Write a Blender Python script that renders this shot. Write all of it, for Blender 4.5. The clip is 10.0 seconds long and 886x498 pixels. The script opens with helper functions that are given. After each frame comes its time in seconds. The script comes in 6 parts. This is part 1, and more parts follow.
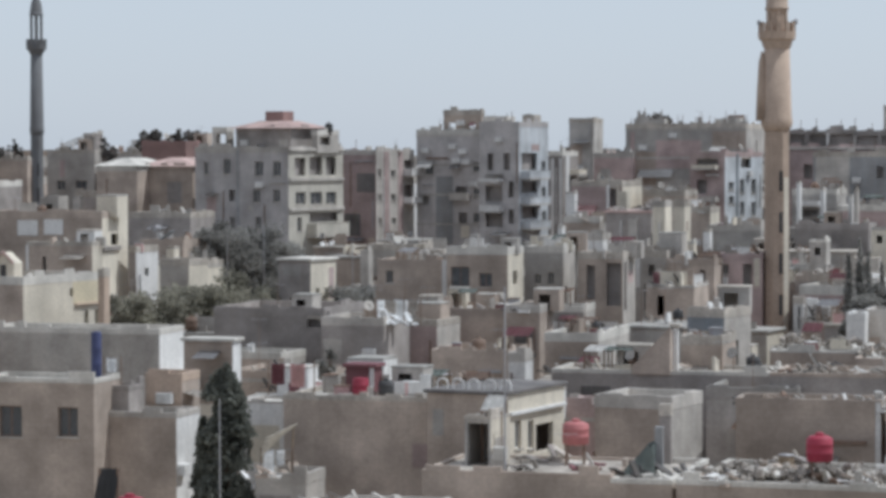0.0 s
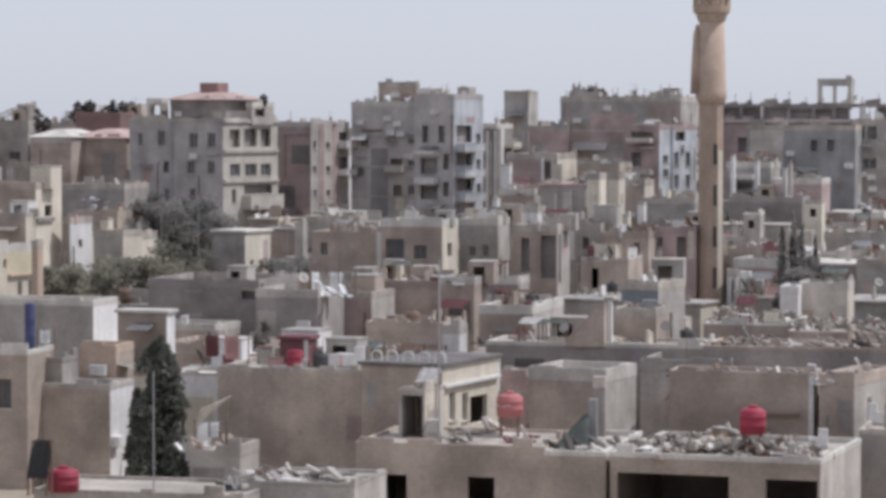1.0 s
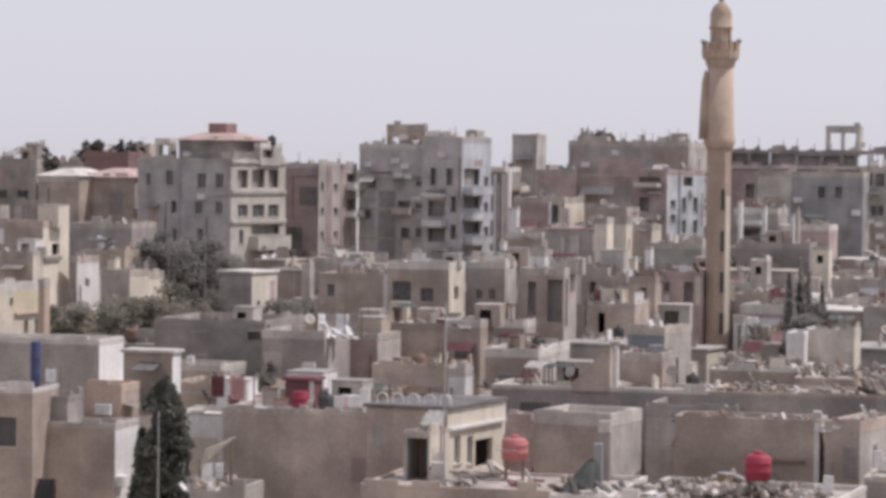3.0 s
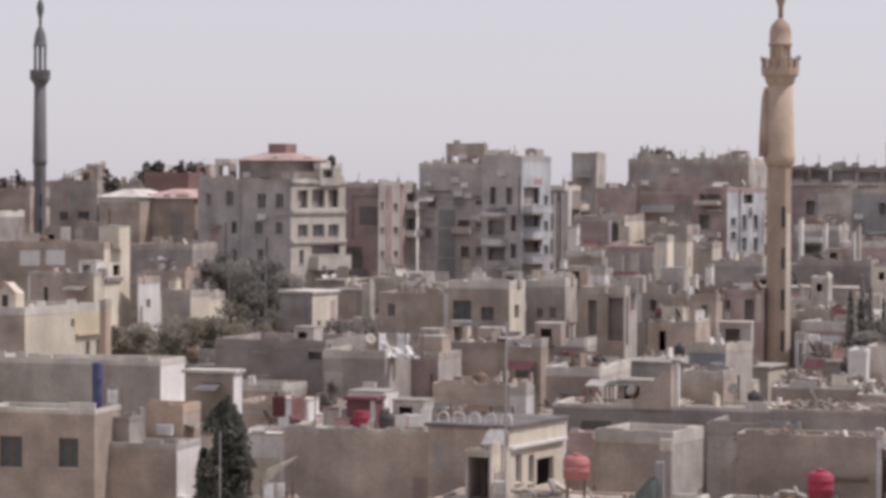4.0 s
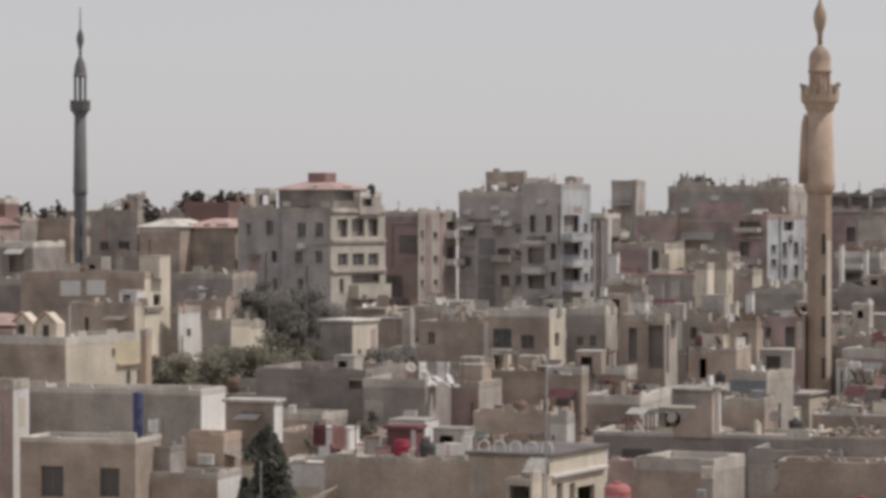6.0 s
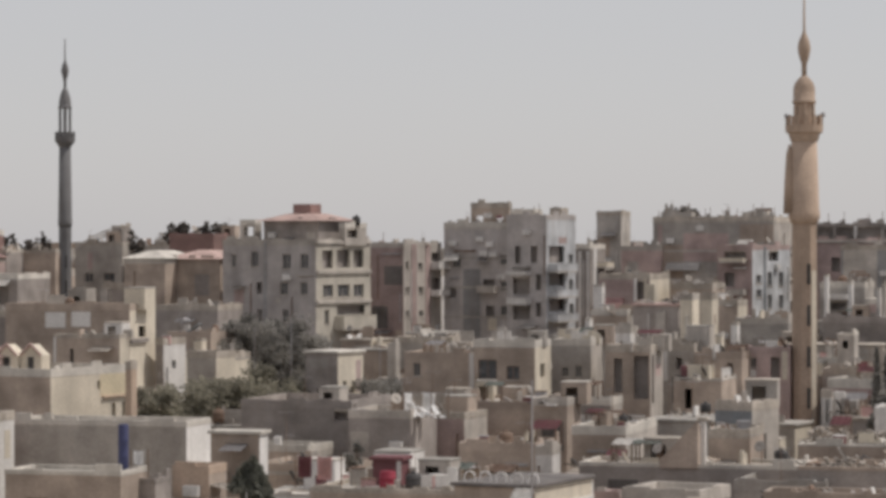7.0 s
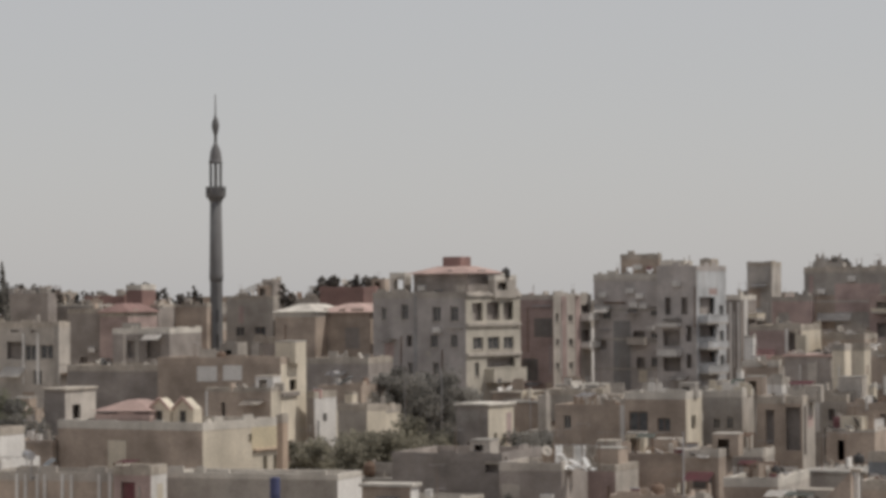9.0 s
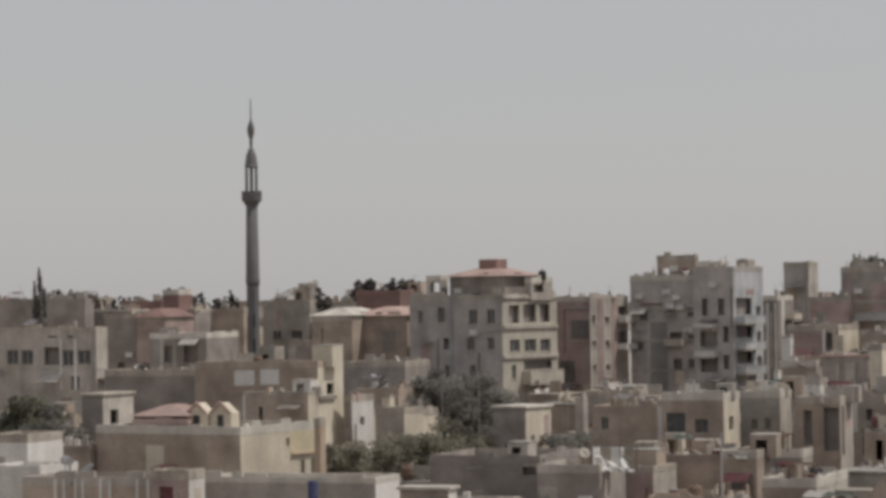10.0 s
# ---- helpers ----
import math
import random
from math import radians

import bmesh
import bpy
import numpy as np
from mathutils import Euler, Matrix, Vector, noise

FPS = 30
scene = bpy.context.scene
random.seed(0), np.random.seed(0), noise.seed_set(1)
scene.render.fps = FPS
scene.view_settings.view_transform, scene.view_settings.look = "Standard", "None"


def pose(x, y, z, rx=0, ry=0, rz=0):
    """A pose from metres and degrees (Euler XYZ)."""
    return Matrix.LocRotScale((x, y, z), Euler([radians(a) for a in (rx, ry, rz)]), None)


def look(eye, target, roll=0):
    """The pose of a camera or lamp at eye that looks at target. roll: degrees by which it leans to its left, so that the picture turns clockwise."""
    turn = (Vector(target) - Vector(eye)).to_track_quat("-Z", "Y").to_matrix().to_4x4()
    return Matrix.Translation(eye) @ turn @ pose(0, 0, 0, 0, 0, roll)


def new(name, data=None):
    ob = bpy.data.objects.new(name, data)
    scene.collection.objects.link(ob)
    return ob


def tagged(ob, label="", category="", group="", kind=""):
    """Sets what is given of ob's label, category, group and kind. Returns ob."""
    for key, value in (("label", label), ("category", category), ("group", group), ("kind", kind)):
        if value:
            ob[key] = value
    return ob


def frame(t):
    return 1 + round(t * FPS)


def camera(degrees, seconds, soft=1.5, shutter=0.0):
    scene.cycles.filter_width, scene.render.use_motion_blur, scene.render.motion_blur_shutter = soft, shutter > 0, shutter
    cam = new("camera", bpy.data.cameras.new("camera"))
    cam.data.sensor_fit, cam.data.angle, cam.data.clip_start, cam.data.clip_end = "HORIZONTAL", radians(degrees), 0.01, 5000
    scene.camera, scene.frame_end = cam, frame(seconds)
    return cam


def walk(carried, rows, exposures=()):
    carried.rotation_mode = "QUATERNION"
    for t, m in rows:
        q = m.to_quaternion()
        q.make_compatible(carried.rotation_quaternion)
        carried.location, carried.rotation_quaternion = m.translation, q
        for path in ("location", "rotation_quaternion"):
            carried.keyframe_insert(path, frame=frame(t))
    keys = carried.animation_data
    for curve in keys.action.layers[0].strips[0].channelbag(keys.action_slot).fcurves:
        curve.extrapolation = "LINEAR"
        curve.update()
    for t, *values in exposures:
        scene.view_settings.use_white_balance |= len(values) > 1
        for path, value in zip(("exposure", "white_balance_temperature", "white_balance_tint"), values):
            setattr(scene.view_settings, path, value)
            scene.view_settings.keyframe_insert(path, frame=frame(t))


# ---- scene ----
EYE = 18.0
cam = camera(17.0, 10.0, soft=3.8)
ROWS = [
    (0.0, 0.124, -1.903, -0.102),
    (0.5, -1.286, -1.341, -0.024),
    (1.0, -1.140, -2.440, 0.084),
    (1.5, -1.520, -2.152, 0.098),
    (2.0, -1.958, -1.713, 0.477),
    (2.2, -1.783, -1.938, 0.159),
    (3.3, -0.747, -1.248, 0.719),
    (3.5, -0.557, -1.033, 0.517),
    (4.0, 0.164, -1.256, 0.319),
    (4.5, 0.001, -0.512, 0.473),
    (5.0, 0.848, -0.405, 0.025),
    (5.5, 1.037, -0.732, 0.111),
    (7.0, 0.650, -0.110, -0.047),
    (7.5, 1.652, 0.650, 0.012),
    (8.0, 2.489, 0.322, -0.878),
    (8.5, 2.804, 0.572, -0.807),
    (9.0, 3.537, 0.912, -0.387),
    (9.5, 4.447, 0.896, -0.800),
    (10.0, 4.234, 0.972, -0.800),
]
EXPOSURES = [
    (0.0, 0.00, 5690, 6),
    (1.0, 0.07, 5900, 13),
    (2.0, 0.14, 6060, 18),
    (4.0, 0.06, 6400, 19),
    (5.0, -0.12, 6560, 16),
    (5.5, -0.16, 6590, 14),
    (7.0, -0.17, 6640, 12),
    (8.0, -0.21, 6690, 11),
    (10.0, -0.43, 6700, 10),
]
walk(cam, [(t, pose(0, 0, EYE, 90 + pitch, 0, yaw) @ pose(0, 0, 0, 0, 0, roll)) for t, yaw, pitch, roll in ROWS], EXPOSURES)
SKY, SKY_SAT, SUN = 0.10, 0.65, 2.8
HAZE, HAZE_COLOUR = 0.70, (0.664, 0.666, 0.695, 1)

# ---- light ----
world = bpy.data.worlds.new("sky")
scene.world = world
world.use_nodes = True
wn = world.node_tree.nodes
wl = world.node_tree.links
sky = wn.new("ShaderNodeTexSky")
sky.sky_type = "NISHITA"
sky.sun_disc = False
SUN_EL, SUN_AZ = 56.0, 84.0
sky.sun_elevation, sky.sun_rotation = radians(SUN_EL), radians(SUN_AZ)
sky.altitude, sky.air_density, sky.dust_density, sky.ozone_density = 0, 1.0, 0.8, 1.0
soften = wn.new("ShaderNodeHueSaturation")
soften.inputs["Saturation"].default_value = SKY_SAT
soften.inputs["Value"].default_value = SKY
wl.new(sky.outputs[0], soften.inputs["Color"])
haze = wn.new("ShaderNodeMix")
haze.data_type = "RGBA"
haze.inputs[0].default_value = HAZE
haze.inputs[7].default_value = HAZE_COLOUR
wl.new(soften.outputs[0], haze.inputs[6])
wl.new(haze.outputs[2], wn["Background"].inputs["Color"])
wn["Background"].inputs["Strength"].default_value = 1.0
sun_data = bpy.data.lights.new("sun", "SUN")
sun_data.energy, sun_data.angle, sun_data.color = SUN, radians(0.6), (1.0, 0.965, 0.915)
sun = new("sun", sun_data)
sun.matrix_world = look((0, 0, 0), (-math.sin(radians(SUN_AZ)) * math.cos(radians(SUN_EL)), -math.cos(radians(SUN_AZ)) * math.cos(radians(SUN_EL)), -math.sin(radians(SUN_EL))))
sun.location = (60, 60, 120)


# ---- materials ----
MATS = {}


def material(name, colour, rough=0.9, spread=0.25, grain=0.12, streak=0.25, size=1.0, metal=0.0, bump=0.15, blocks=0.0, dirt=(0.20, 0.165, 0.13), leaf=0.0):
    """A weathered surface: broad blotches, fine grain, rain streaks, and block courses where asked for."""
    m = bpy.data.materials.new(name)
    m.use_nodes = True
    n, l = m.node_tree.nodes, m.node_tree.links
    b = n["Principled BSDF"]
    b.inputs["Roughness"].default_value, b.inputs["Metallic"].default_value = rough, metal
    b.inputs["Specular IOR Level"].default_value = 0.25
    geo = n.new("ShaderNodeNewGeometry")
    info = n.new("ShaderNodeObjectInfo")

    def noise_of(scale, detail, stretch=(1, 1, 1)):
        mp = n.new("ShaderNodeMapping")
        mp.inputs["Scale"].default_value = stretch
        l.new(geo.outputs["Position"], mp.inputs["Vector"])
        t = n.new("ShaderNodeTexNoise")
        t.inputs["Scale"].default_value, t.inputs["Detail"].default_value = scale, detail
        l.new(mp.outputs[0], t.inputs["Vector"])
        return t.outputs["Fac"]

    def span(fac, lo, hi):
        r = n.new("ShaderNodeMapRange")
        r.inputs["From Min"].default_value, r.inputs["From Max"].default_value = 0.3, 0.7
        r.inputs["To Min"].default_value, r.inputs["To Max"].default_value = lo, hi
        l.new(fac, r.inputs["Value"])
        return r.outputs[0]

    def times(a, c):
        q = n.new("ShaderNodeMath")
        q.operation = "MULTIPLY"
        l.new(a, q.inputs[0])
        l.new(c, q.inputs[1])
        return q.outputs[0]

    broad = span(noise_of(0.45 * size, 4), 1 - spread, 1 + spread)
    fine = span(noise_of(6.0 * size, 6), 1 - grain, 1 + grain)
    value = times(broad, fine)
    rnd = n.new("ShaderNodeMapRange")
    rnd.inputs["To Min"].default_value, rnd.inputs["To Max"].default_value = 0.88, 1.12
    l.new(info.outputs["Random"], rnd.inputs["Value"])
    value = times(value, rnd.outputs[0])
    if blocks:
        br = n.new("ShaderNodeTexBrick")
        br.inputs["Scale"].default_value = 1.0
        br.inputs["Brick Width"].default_value, br.inputs["Row Height"].default_value, br.inputs["Mortar Size"].default_value = 0.42, 0.21, 0.012
        br.inputs["Color1"].default_value, br.inputs["Color2"].default_value, br.inputs["Mortar"].default_value = (1, 1, 1, 1), (1 - blocks, 1 - blocks, 1 - blocks, 1), (0.9, 0.9, 0.9, 1)
        sx = n.new("ShaderNodeSeparateXYZ")
        l.new(geo.outputs["Position"], sx.inputs[0])
        ad = n.new("ShaderNodeMath")
        l.new(sx.outputs["X"], ad.inputs[0])
        l.new(sx.outputs["Y"], ad.inputs[1])
        cx = n.new("ShaderNodeCombineXYZ")
        l.new(ad.outputs[0], cx.inputs["X"])
        l.new(sx.outputs["Z"], cx.inputs["Y"])
        l.new(cx.outputs[0], br.inputs["Vector"])
        value = times(value, br.outputs["Color"])
    tint = n.new("ShaderNodeVectorMath")
    tint.operation = "SCALE"
    tint.inputs[0].default_value = colour
    l.new(value, tint.inputs["Scale"])
    mix = n.new("ShaderNodeMix")
    mix.data_type = "RGBA"
    mix.inputs[7].default_value = (*dirt, 1)
    l.new(tint.outputs[0], mix.inputs[6])
    l.new(span(noise_of(1.6 * size, 5, (1, 1, 0.12)), 0.0, streak), mix.inputs[0])
    l.new(mix.outputs[2], b.inputs["Base Color"])
    bp = n.new("ShaderNodeBump")
    bp.inputs["Strength"].default_value, bp.inputs["Distance"].default_value = bump, 0.05
    l.new(noise_of(9.0 * size, 6), bp.inputs["Height"])
    l.new(bp.outputs[0], b.inputs["Normal"])
    if leaf:
        through_leaf = n.new("ShaderNodeBsdfTranslucent")
        l.new(tint.outputs[0], through_leaf.inputs["Color"])
        both = n.new("ShaderNodeMixShader")
        both.inputs[0].default_value = leaf
        l.new(b.outputs[0], both.inputs[1])
        l.new(through_leaf.outputs[0], both.inputs[2])
        l.new(both.outputs[0], n["Material Output"].inputs["Surface"])
    MATS[name] = m
    return m


material("brown", (0.442, 0.362, 0.300), spread=0.30, streak=0.20, grain=0.10, blocks=0.05)
material("grey", (0.412, 0.382, 0.348), spread=0.30, streak=0.20, grain=0.10, blocks=0.05)
material("pink", (0.455, 0.348, 0.322), spread=0.30, streak=0.20, grain=0.10, blocks=0.05)
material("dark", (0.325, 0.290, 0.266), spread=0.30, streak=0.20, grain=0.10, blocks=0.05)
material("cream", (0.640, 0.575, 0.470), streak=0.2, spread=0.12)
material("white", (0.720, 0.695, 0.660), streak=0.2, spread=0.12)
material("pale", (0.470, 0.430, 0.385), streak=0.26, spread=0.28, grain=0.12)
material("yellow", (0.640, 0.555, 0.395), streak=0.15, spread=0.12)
material("bluewhite", (0.510, 0.522, 0.530), streak=0.3, spread=0.25)
material("bluegrey", (0.215, 0.228, 0.240), streak=0.25)
material("slate", (0.320, 0.316, 0.312), streak=0.3)
material("ochre", (0.460, 0.350, 0.270), streak=0.25, spread=0.15)
material("stone_grey", (0.165, 0.165, 0.168), streak=0.2, spread=0.12)
material("redtile", (0.280, 0.175, 0.158), streak=0.2)
material("pinktile", (0.450, 0.322, 0.288), streak=0.25)
material("roof", (0.470, 0.420, 0.362), spread=0.35, grain=0.2, streak=0.4)
material("whiteroof", (0.610, 0.570, 0.510), spread=0.25)
material("greyroof", (0.400, 0.378, 0.345), spread=0.35, grain=0.2, streak=0.4)
material("red", (0.300, 0.032, 0.058), rough=0.55, spread=0.15, streak=0.12, grain=0.06)
material("faded_red", (0.480, 0.170, 0.165), rough=0.6, spread=0.15, streak=0.2)
material("black", (0.060, 0.058, 0.058), rough=0.6, streak=0.1)
material("navy", (0.060, 0.070, 0.150), rough=0.8, streak=0.1)
material("maroon", (0.190, 0.075, 0.085), rough=0.8, streak=0.2)
material("steel", (0.420, 0.420, 0.430), rough=0.55, metal=0.4, streak=0.35, dirt=(0.2, 0.12, 0.07))
material("rust", (0.200, 0.130, 0.095), rough=0.8, streak=0.4)
material("timber", (0.240, 0.180, 0.120), rough=0.8)
material("cloth_white", (0.780, 0.770, 0.750), rough=0.95, streak=0.05)
material("cloth_green", (0.200, 0.225, 0.205), rough=0.95)
material("cloth_pink", (0.560, 0.360, 0.340), rough=0.95)
material("earth", (0.300, 0.250, 0.190), spread=0.3, streak=0.0, size=0.2)
material("rubble", (0.300, 0.265, 0.230), spread=0.4, grain=0.25)
material("bark", (0.160, 0.115, 0.080))
# Leaf colours are lightened past dust: distance haze is put into them.
material("leaf_cypress", (0.175, 0.178, 0.148), spread=0.5, grain=0.3, streak=0.0, leaf=0.4)
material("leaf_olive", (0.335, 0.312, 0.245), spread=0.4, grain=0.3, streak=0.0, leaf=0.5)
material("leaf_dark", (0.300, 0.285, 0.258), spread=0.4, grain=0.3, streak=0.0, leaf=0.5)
material("leaf_green", (0.235, 0.232, 0.178), spread=0.4, grain=0.3, streak=0.0, leaf=0.5)
material("leaf_dusty_hazed", (0.230, 0.208, 0.188), spread=0.4, grain=0.3, streak=0.0, leaf=0.5)
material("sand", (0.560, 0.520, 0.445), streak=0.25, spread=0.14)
material("concrete", (0.448, 0.414, 0.394), spread=0.26, streak=0.2, grain=0.1)
material("brick", (0.400, 0.305, 0.285), spread=0.28, streak=0.2, blocks=0.08)
material("charred", (0.135, 0.125, 0.120), rough=0.95, spread=0.4, grain=0.25)


def glass(name):
    m = bpy.data.materials.new(name)
    m.use_nodes = True
    b = m.node_tree.nodes["Principled BSDF"]
    b.inputs["Base Color"].default_value = (0.085, 0.086, 0.088, 1)
    b.inputs["Roughness"].default_value = 0.2
    t = m.node_tree.nodes.new("ShaderNodeTexNoise")
    t.inputs["Scale"].default_value = 2.0
    r = m.node_tree.nodes.new("ShaderNodeMapRange")
    r.inputs["To Min"].default_value, r.inputs["To Max"].default_value = 0.12, 0.45
    m.node_tree.links.new(t.outputs["Fac"], r.inputs["Value"])
    m.node_tree.links.new(r.outputs[0], b.inputs["Roughness"])
    MATS[name] = m


glass("window_glass")


# ---- builders ----
def box(bm, x0, x1, y0, y1, z0, z1, bevel=0.0):
    r = bmesh.ops.create_cube(bm, size=1.0, matrix=Matrix.Translation(((x0 + x1) / 2, (y0 + y1) / 2, (z0 + z1) / 2)) @ Matrix.Diagonal((x1 - x0, y1 - y0, z1 - z0, 1)))
    if bevel:
        edges = list({e for v in r["verts"] for e in v.link_edges})
        bmesh.ops.bevel(bm, geom=edges, offset=bevel, segments=1, affect="EDGES")


def rod(bm, a, b, r0, r1=None, seg=8):
    a, b = Vector(a), Vector(b)
    m = Matrix.Translation((a + b) / 2) @ (b - a).to_track_quat("Z", "Y").to_matrix().to_4x4()
    bmesh.ops.create_cone(bm, cap_ends=True, segments=seg, radius1=r0, radius2=r0 if r1 is None else r1, depth=(b - a).length, matrix=m)


def tube(bm, pts, r, seg=6):
    """A bent round bar through the points."""
    rings = []
    for i, p in enumerate(pts):
        a, b = Vector(pts[max(0, i - 1)]), Vector(pts[min(len(pts) - 1, i + 1)])
        q = (b - a).to_track_quat("Z", "Y")
        rings.append([bm.verts.new(Vector(p) + q @ Vector((r * math.cos(2 * math.pi * k / seg), r * math.sin(2 * math.pi * k / seg), 0))) for k in range(seg)])
    for lo, hi in zip(rings, rings[1:]):
        for k in range(seg):
            bm.faces.new((lo[k], lo[(k + 1) % seg], hi[(k + 1) % seg], hi[k]))
    bm.faces.new(list(reversed(rings[0])))
    bm.faces.new(rings[-1])


def lathe(bm, profile, seg=16, centre=(0, 0)):
    """A turned body from (radius, height) steps."""
    rings = []
    for r, z in profile:
        rings.append([bm.verts.new((centre[0] + r * math.cos(2 * math.pi * k / seg), centre[1] + r * math.sin(2 * math.pi * k / seg), z)) for k in range(seg)])
    for lo, hi in zip(rings, rings[1:]):
        for k in range(seg):
            bm.faces.new((lo[k], lo[(k + 1) % seg], hi[(k + 1) % seg], hi[k]))
    bm.faces.new(list(reversed(rings[0])))
    bm.faces.new(rings[-1])


def part(name, bm, mat, parent=None, label="", smooth=False):
    me = bpy.data.meshes.new(name)
    bmesh.ops.recalc_face_normals(bm, faces=bm.faces) if name not in OPEN_MESHES else None
    bm.to_mesh(me)
    bm.free()
    me.materials.append(MATS[mat])
    if smooth:
        for p in me.polygons:
            p.use_smooth = True
    ob = new(name, me)
    if parent is not None:
        ob.parent = parent
    if label:
        ob["label"] = label
    return ob


OPEN_MESHES = {"wall", "crown"}


def thing(name, m, label, category, group="", kind=""):
    ob = new(name)
    ob.matrix_basis = m
    ob.empty_display_size = 0.5
    return tagged(ob, label, category, group, kind)


def facade(bm, m, w, z0, z1, holes, depth):
    """One wall face in the plane m (x along, z up, y inward), with real openings and their reveals."""
    xs = sorted({0.0, w, *[min(max(v, 0), w) for h in holes for v in h[:2]]})
    zs = sorted({z0, z1, *[min(max(v, z0), z1) for h in holes for v in h[2:4]]})

    def quad(*pts):
        bm.faces.new([bm.verts.new(m @ Vector(p)) for p in pts])

    for xa, xb in zip(xs, xs[1:]):
        for za, zb in zip(zs, zs[1:]):
            cx, cz = (xa + xb) / 2, (za + zb) / 2
            if any(h[0] < cx < h[1] and h[2] < cz < h[3] for h in holes):
                continue
            quad((xa, 0, za), (xb, 0, za), (xb, 0, zb), (xa, 0, zb))
    for a, b, c, e in [h[:4] for h in holes]:
        quad((a, 0, c), (b, 0, c), (b, depth, c), (a, depth, c))
        quad((a, 0, e), (a, depth, e), (b, depth, e), (b, 0, e))
        quad((a, 0, c), (a, depth, c), (a, depth, e), (a, 0, e))
        quad((b, 0, c), (b, 0, e), (b, depth, e), (b, depth, c))


def fit_window(parent, m, a, b, c, e, inset, frame_mat):
    """A framed window with glass, set back in its opening."""
    w, h, t = b - a, e - c, 0.06
    bm = bmesh.new()
    for x0, x1, z0, z1 in ((a, a + t, c, e), (b - t, b, c, e), (a + t, b - t, c, c + t), (a + t, b - t, e - t, e), ((a + b) / 2 - t / 2, (a + b) / 2 + t / 2, c + t, e - t)):
        box(bm, x0, x1, inset, inset + 0.06, z0, z1)
    bm.transform(m)
    win = part("window", bm, frame_mat, parent)
    bm = bmesh.new()
    box(bm, a + t, b - t, inset + 0.02, inset + 0.035, c + t, e - t)
    bm.transform(m)
    part("pane", bm, "window_glass", win)


def fit_opening(parent, m, o):
    """What stands in or on an opening or a wall: o is (from, to, bottom, top, kind, material)."""
    a, b, c, e, kind = o[:5]
    mat = o[5] if len(o) > 5 else ""
    bm = bmesh.new()
    if kind == "w":
        bm.free()
        fit_window(parent, m, a, b, c, e, 0.16, mat or "pale")
        bm = bmesh.new()
        box(bm, a - 0.08, b + 0.08, -0.07, 0.12, c - 0.09, c - 0.002)
        bm.transform(m)
        part("sill", bm, "pale", parent)
    elif kind == "d":
        box(bm, a + 0.03, b - 0.03, 0.15, 0.2, c, e - 0.03)
        for k in range(1, 4):
            box(bm, a + 0.1, b - 0.1, 0.13, 0.15, c + (e - c) * k / 4 - 0.04, c + (e - c) * k / 4 + 0.04)
        bm.transform(m)
        part("door", bm, mat or "rust", parent)
    elif kind == "b":
        box(bm, a, b, -1.1, -0.003, c, c + 0.15)
        bm.transform(m)
        balc = part("balcony", bm, "pale", parent)
        bm = bmesh.new()
        box(bm, a, b, -1.1, -0.98, c + 0.15, e)
        box(bm, a, a + 0.12, -0.98, -0.003, c + 0.15, e)
        box(bm, b - 0.12, b, -0.98, -0.003, c + 0.15, e)
        box(bm, a - 0.04, b + 0.04, -1.14, -0.94, e, e + 0.06)
        bm.transform(m)
        part("railing", bm, mat or "white", balc)
    elif kind == "p":
        box(bm, a, b, -0.06, -0.002, c, e)
        bm.transform(m)
        part("pilaster", bm, mat or "white", parent)
    elif kind == "l":
        box(bm, a, b, -0.22, -0.002, c, e, 0.02)
        bm.transform(m)
        part("ledge", bm, mat or "pale", parent)
    elif kind == "a":
        n = max(4, int((b - a) / 0.15))
        top = [bm.verts.new((a + (b - a) * k / n, -0.01, e + 0.025 * (k % 2))) for k in range(n + 1)]
        low = [bm.verts.new((a + (b - a) * k / n, -1.3, c + 0.025 * (k % 2))) for k in range(n + 1)]
        for k in range(n):
            bm.faces.new((low[k], low[k + 1], top[k + 1], top[k]))
        bmesh.ops.solidify(bm, geom=bm.faces[:], thickness=0.02)
        bm.transform(m)
        part("awning", bm, mat or "steel", parent)
    elif kind == "x":
        box(bm, a, b, -0.38, -0.004, c, e, 0.02)
        for k in range(5):
            box(bm, a + 0.08, b - 0.25, -0.395, -0.38, c + (e - c) * (k + 0.6) / 6, c + (e - c) * (k + 0.9) / 6)
        bm.transform(m)
        part("air_conditioner", bm, "white", parent, "boxy white air-conditioning unit")
    elif kind == "v":
        rod(bm, ((a + b) / 2, -0.06, c), ((a + b) / 2, -0.06, e), 0.055, None, 6)
        bm.transform(m)
        part("drainpipe", bm, mat or "steel", parent)
    elif kind == "q":
        box(bm, a, b, -0.018, -0.002, c, e)
        bm.transform(m)
        part("plaster_patch", bm, mat or "pale", parent)
    else:
        bm.free()


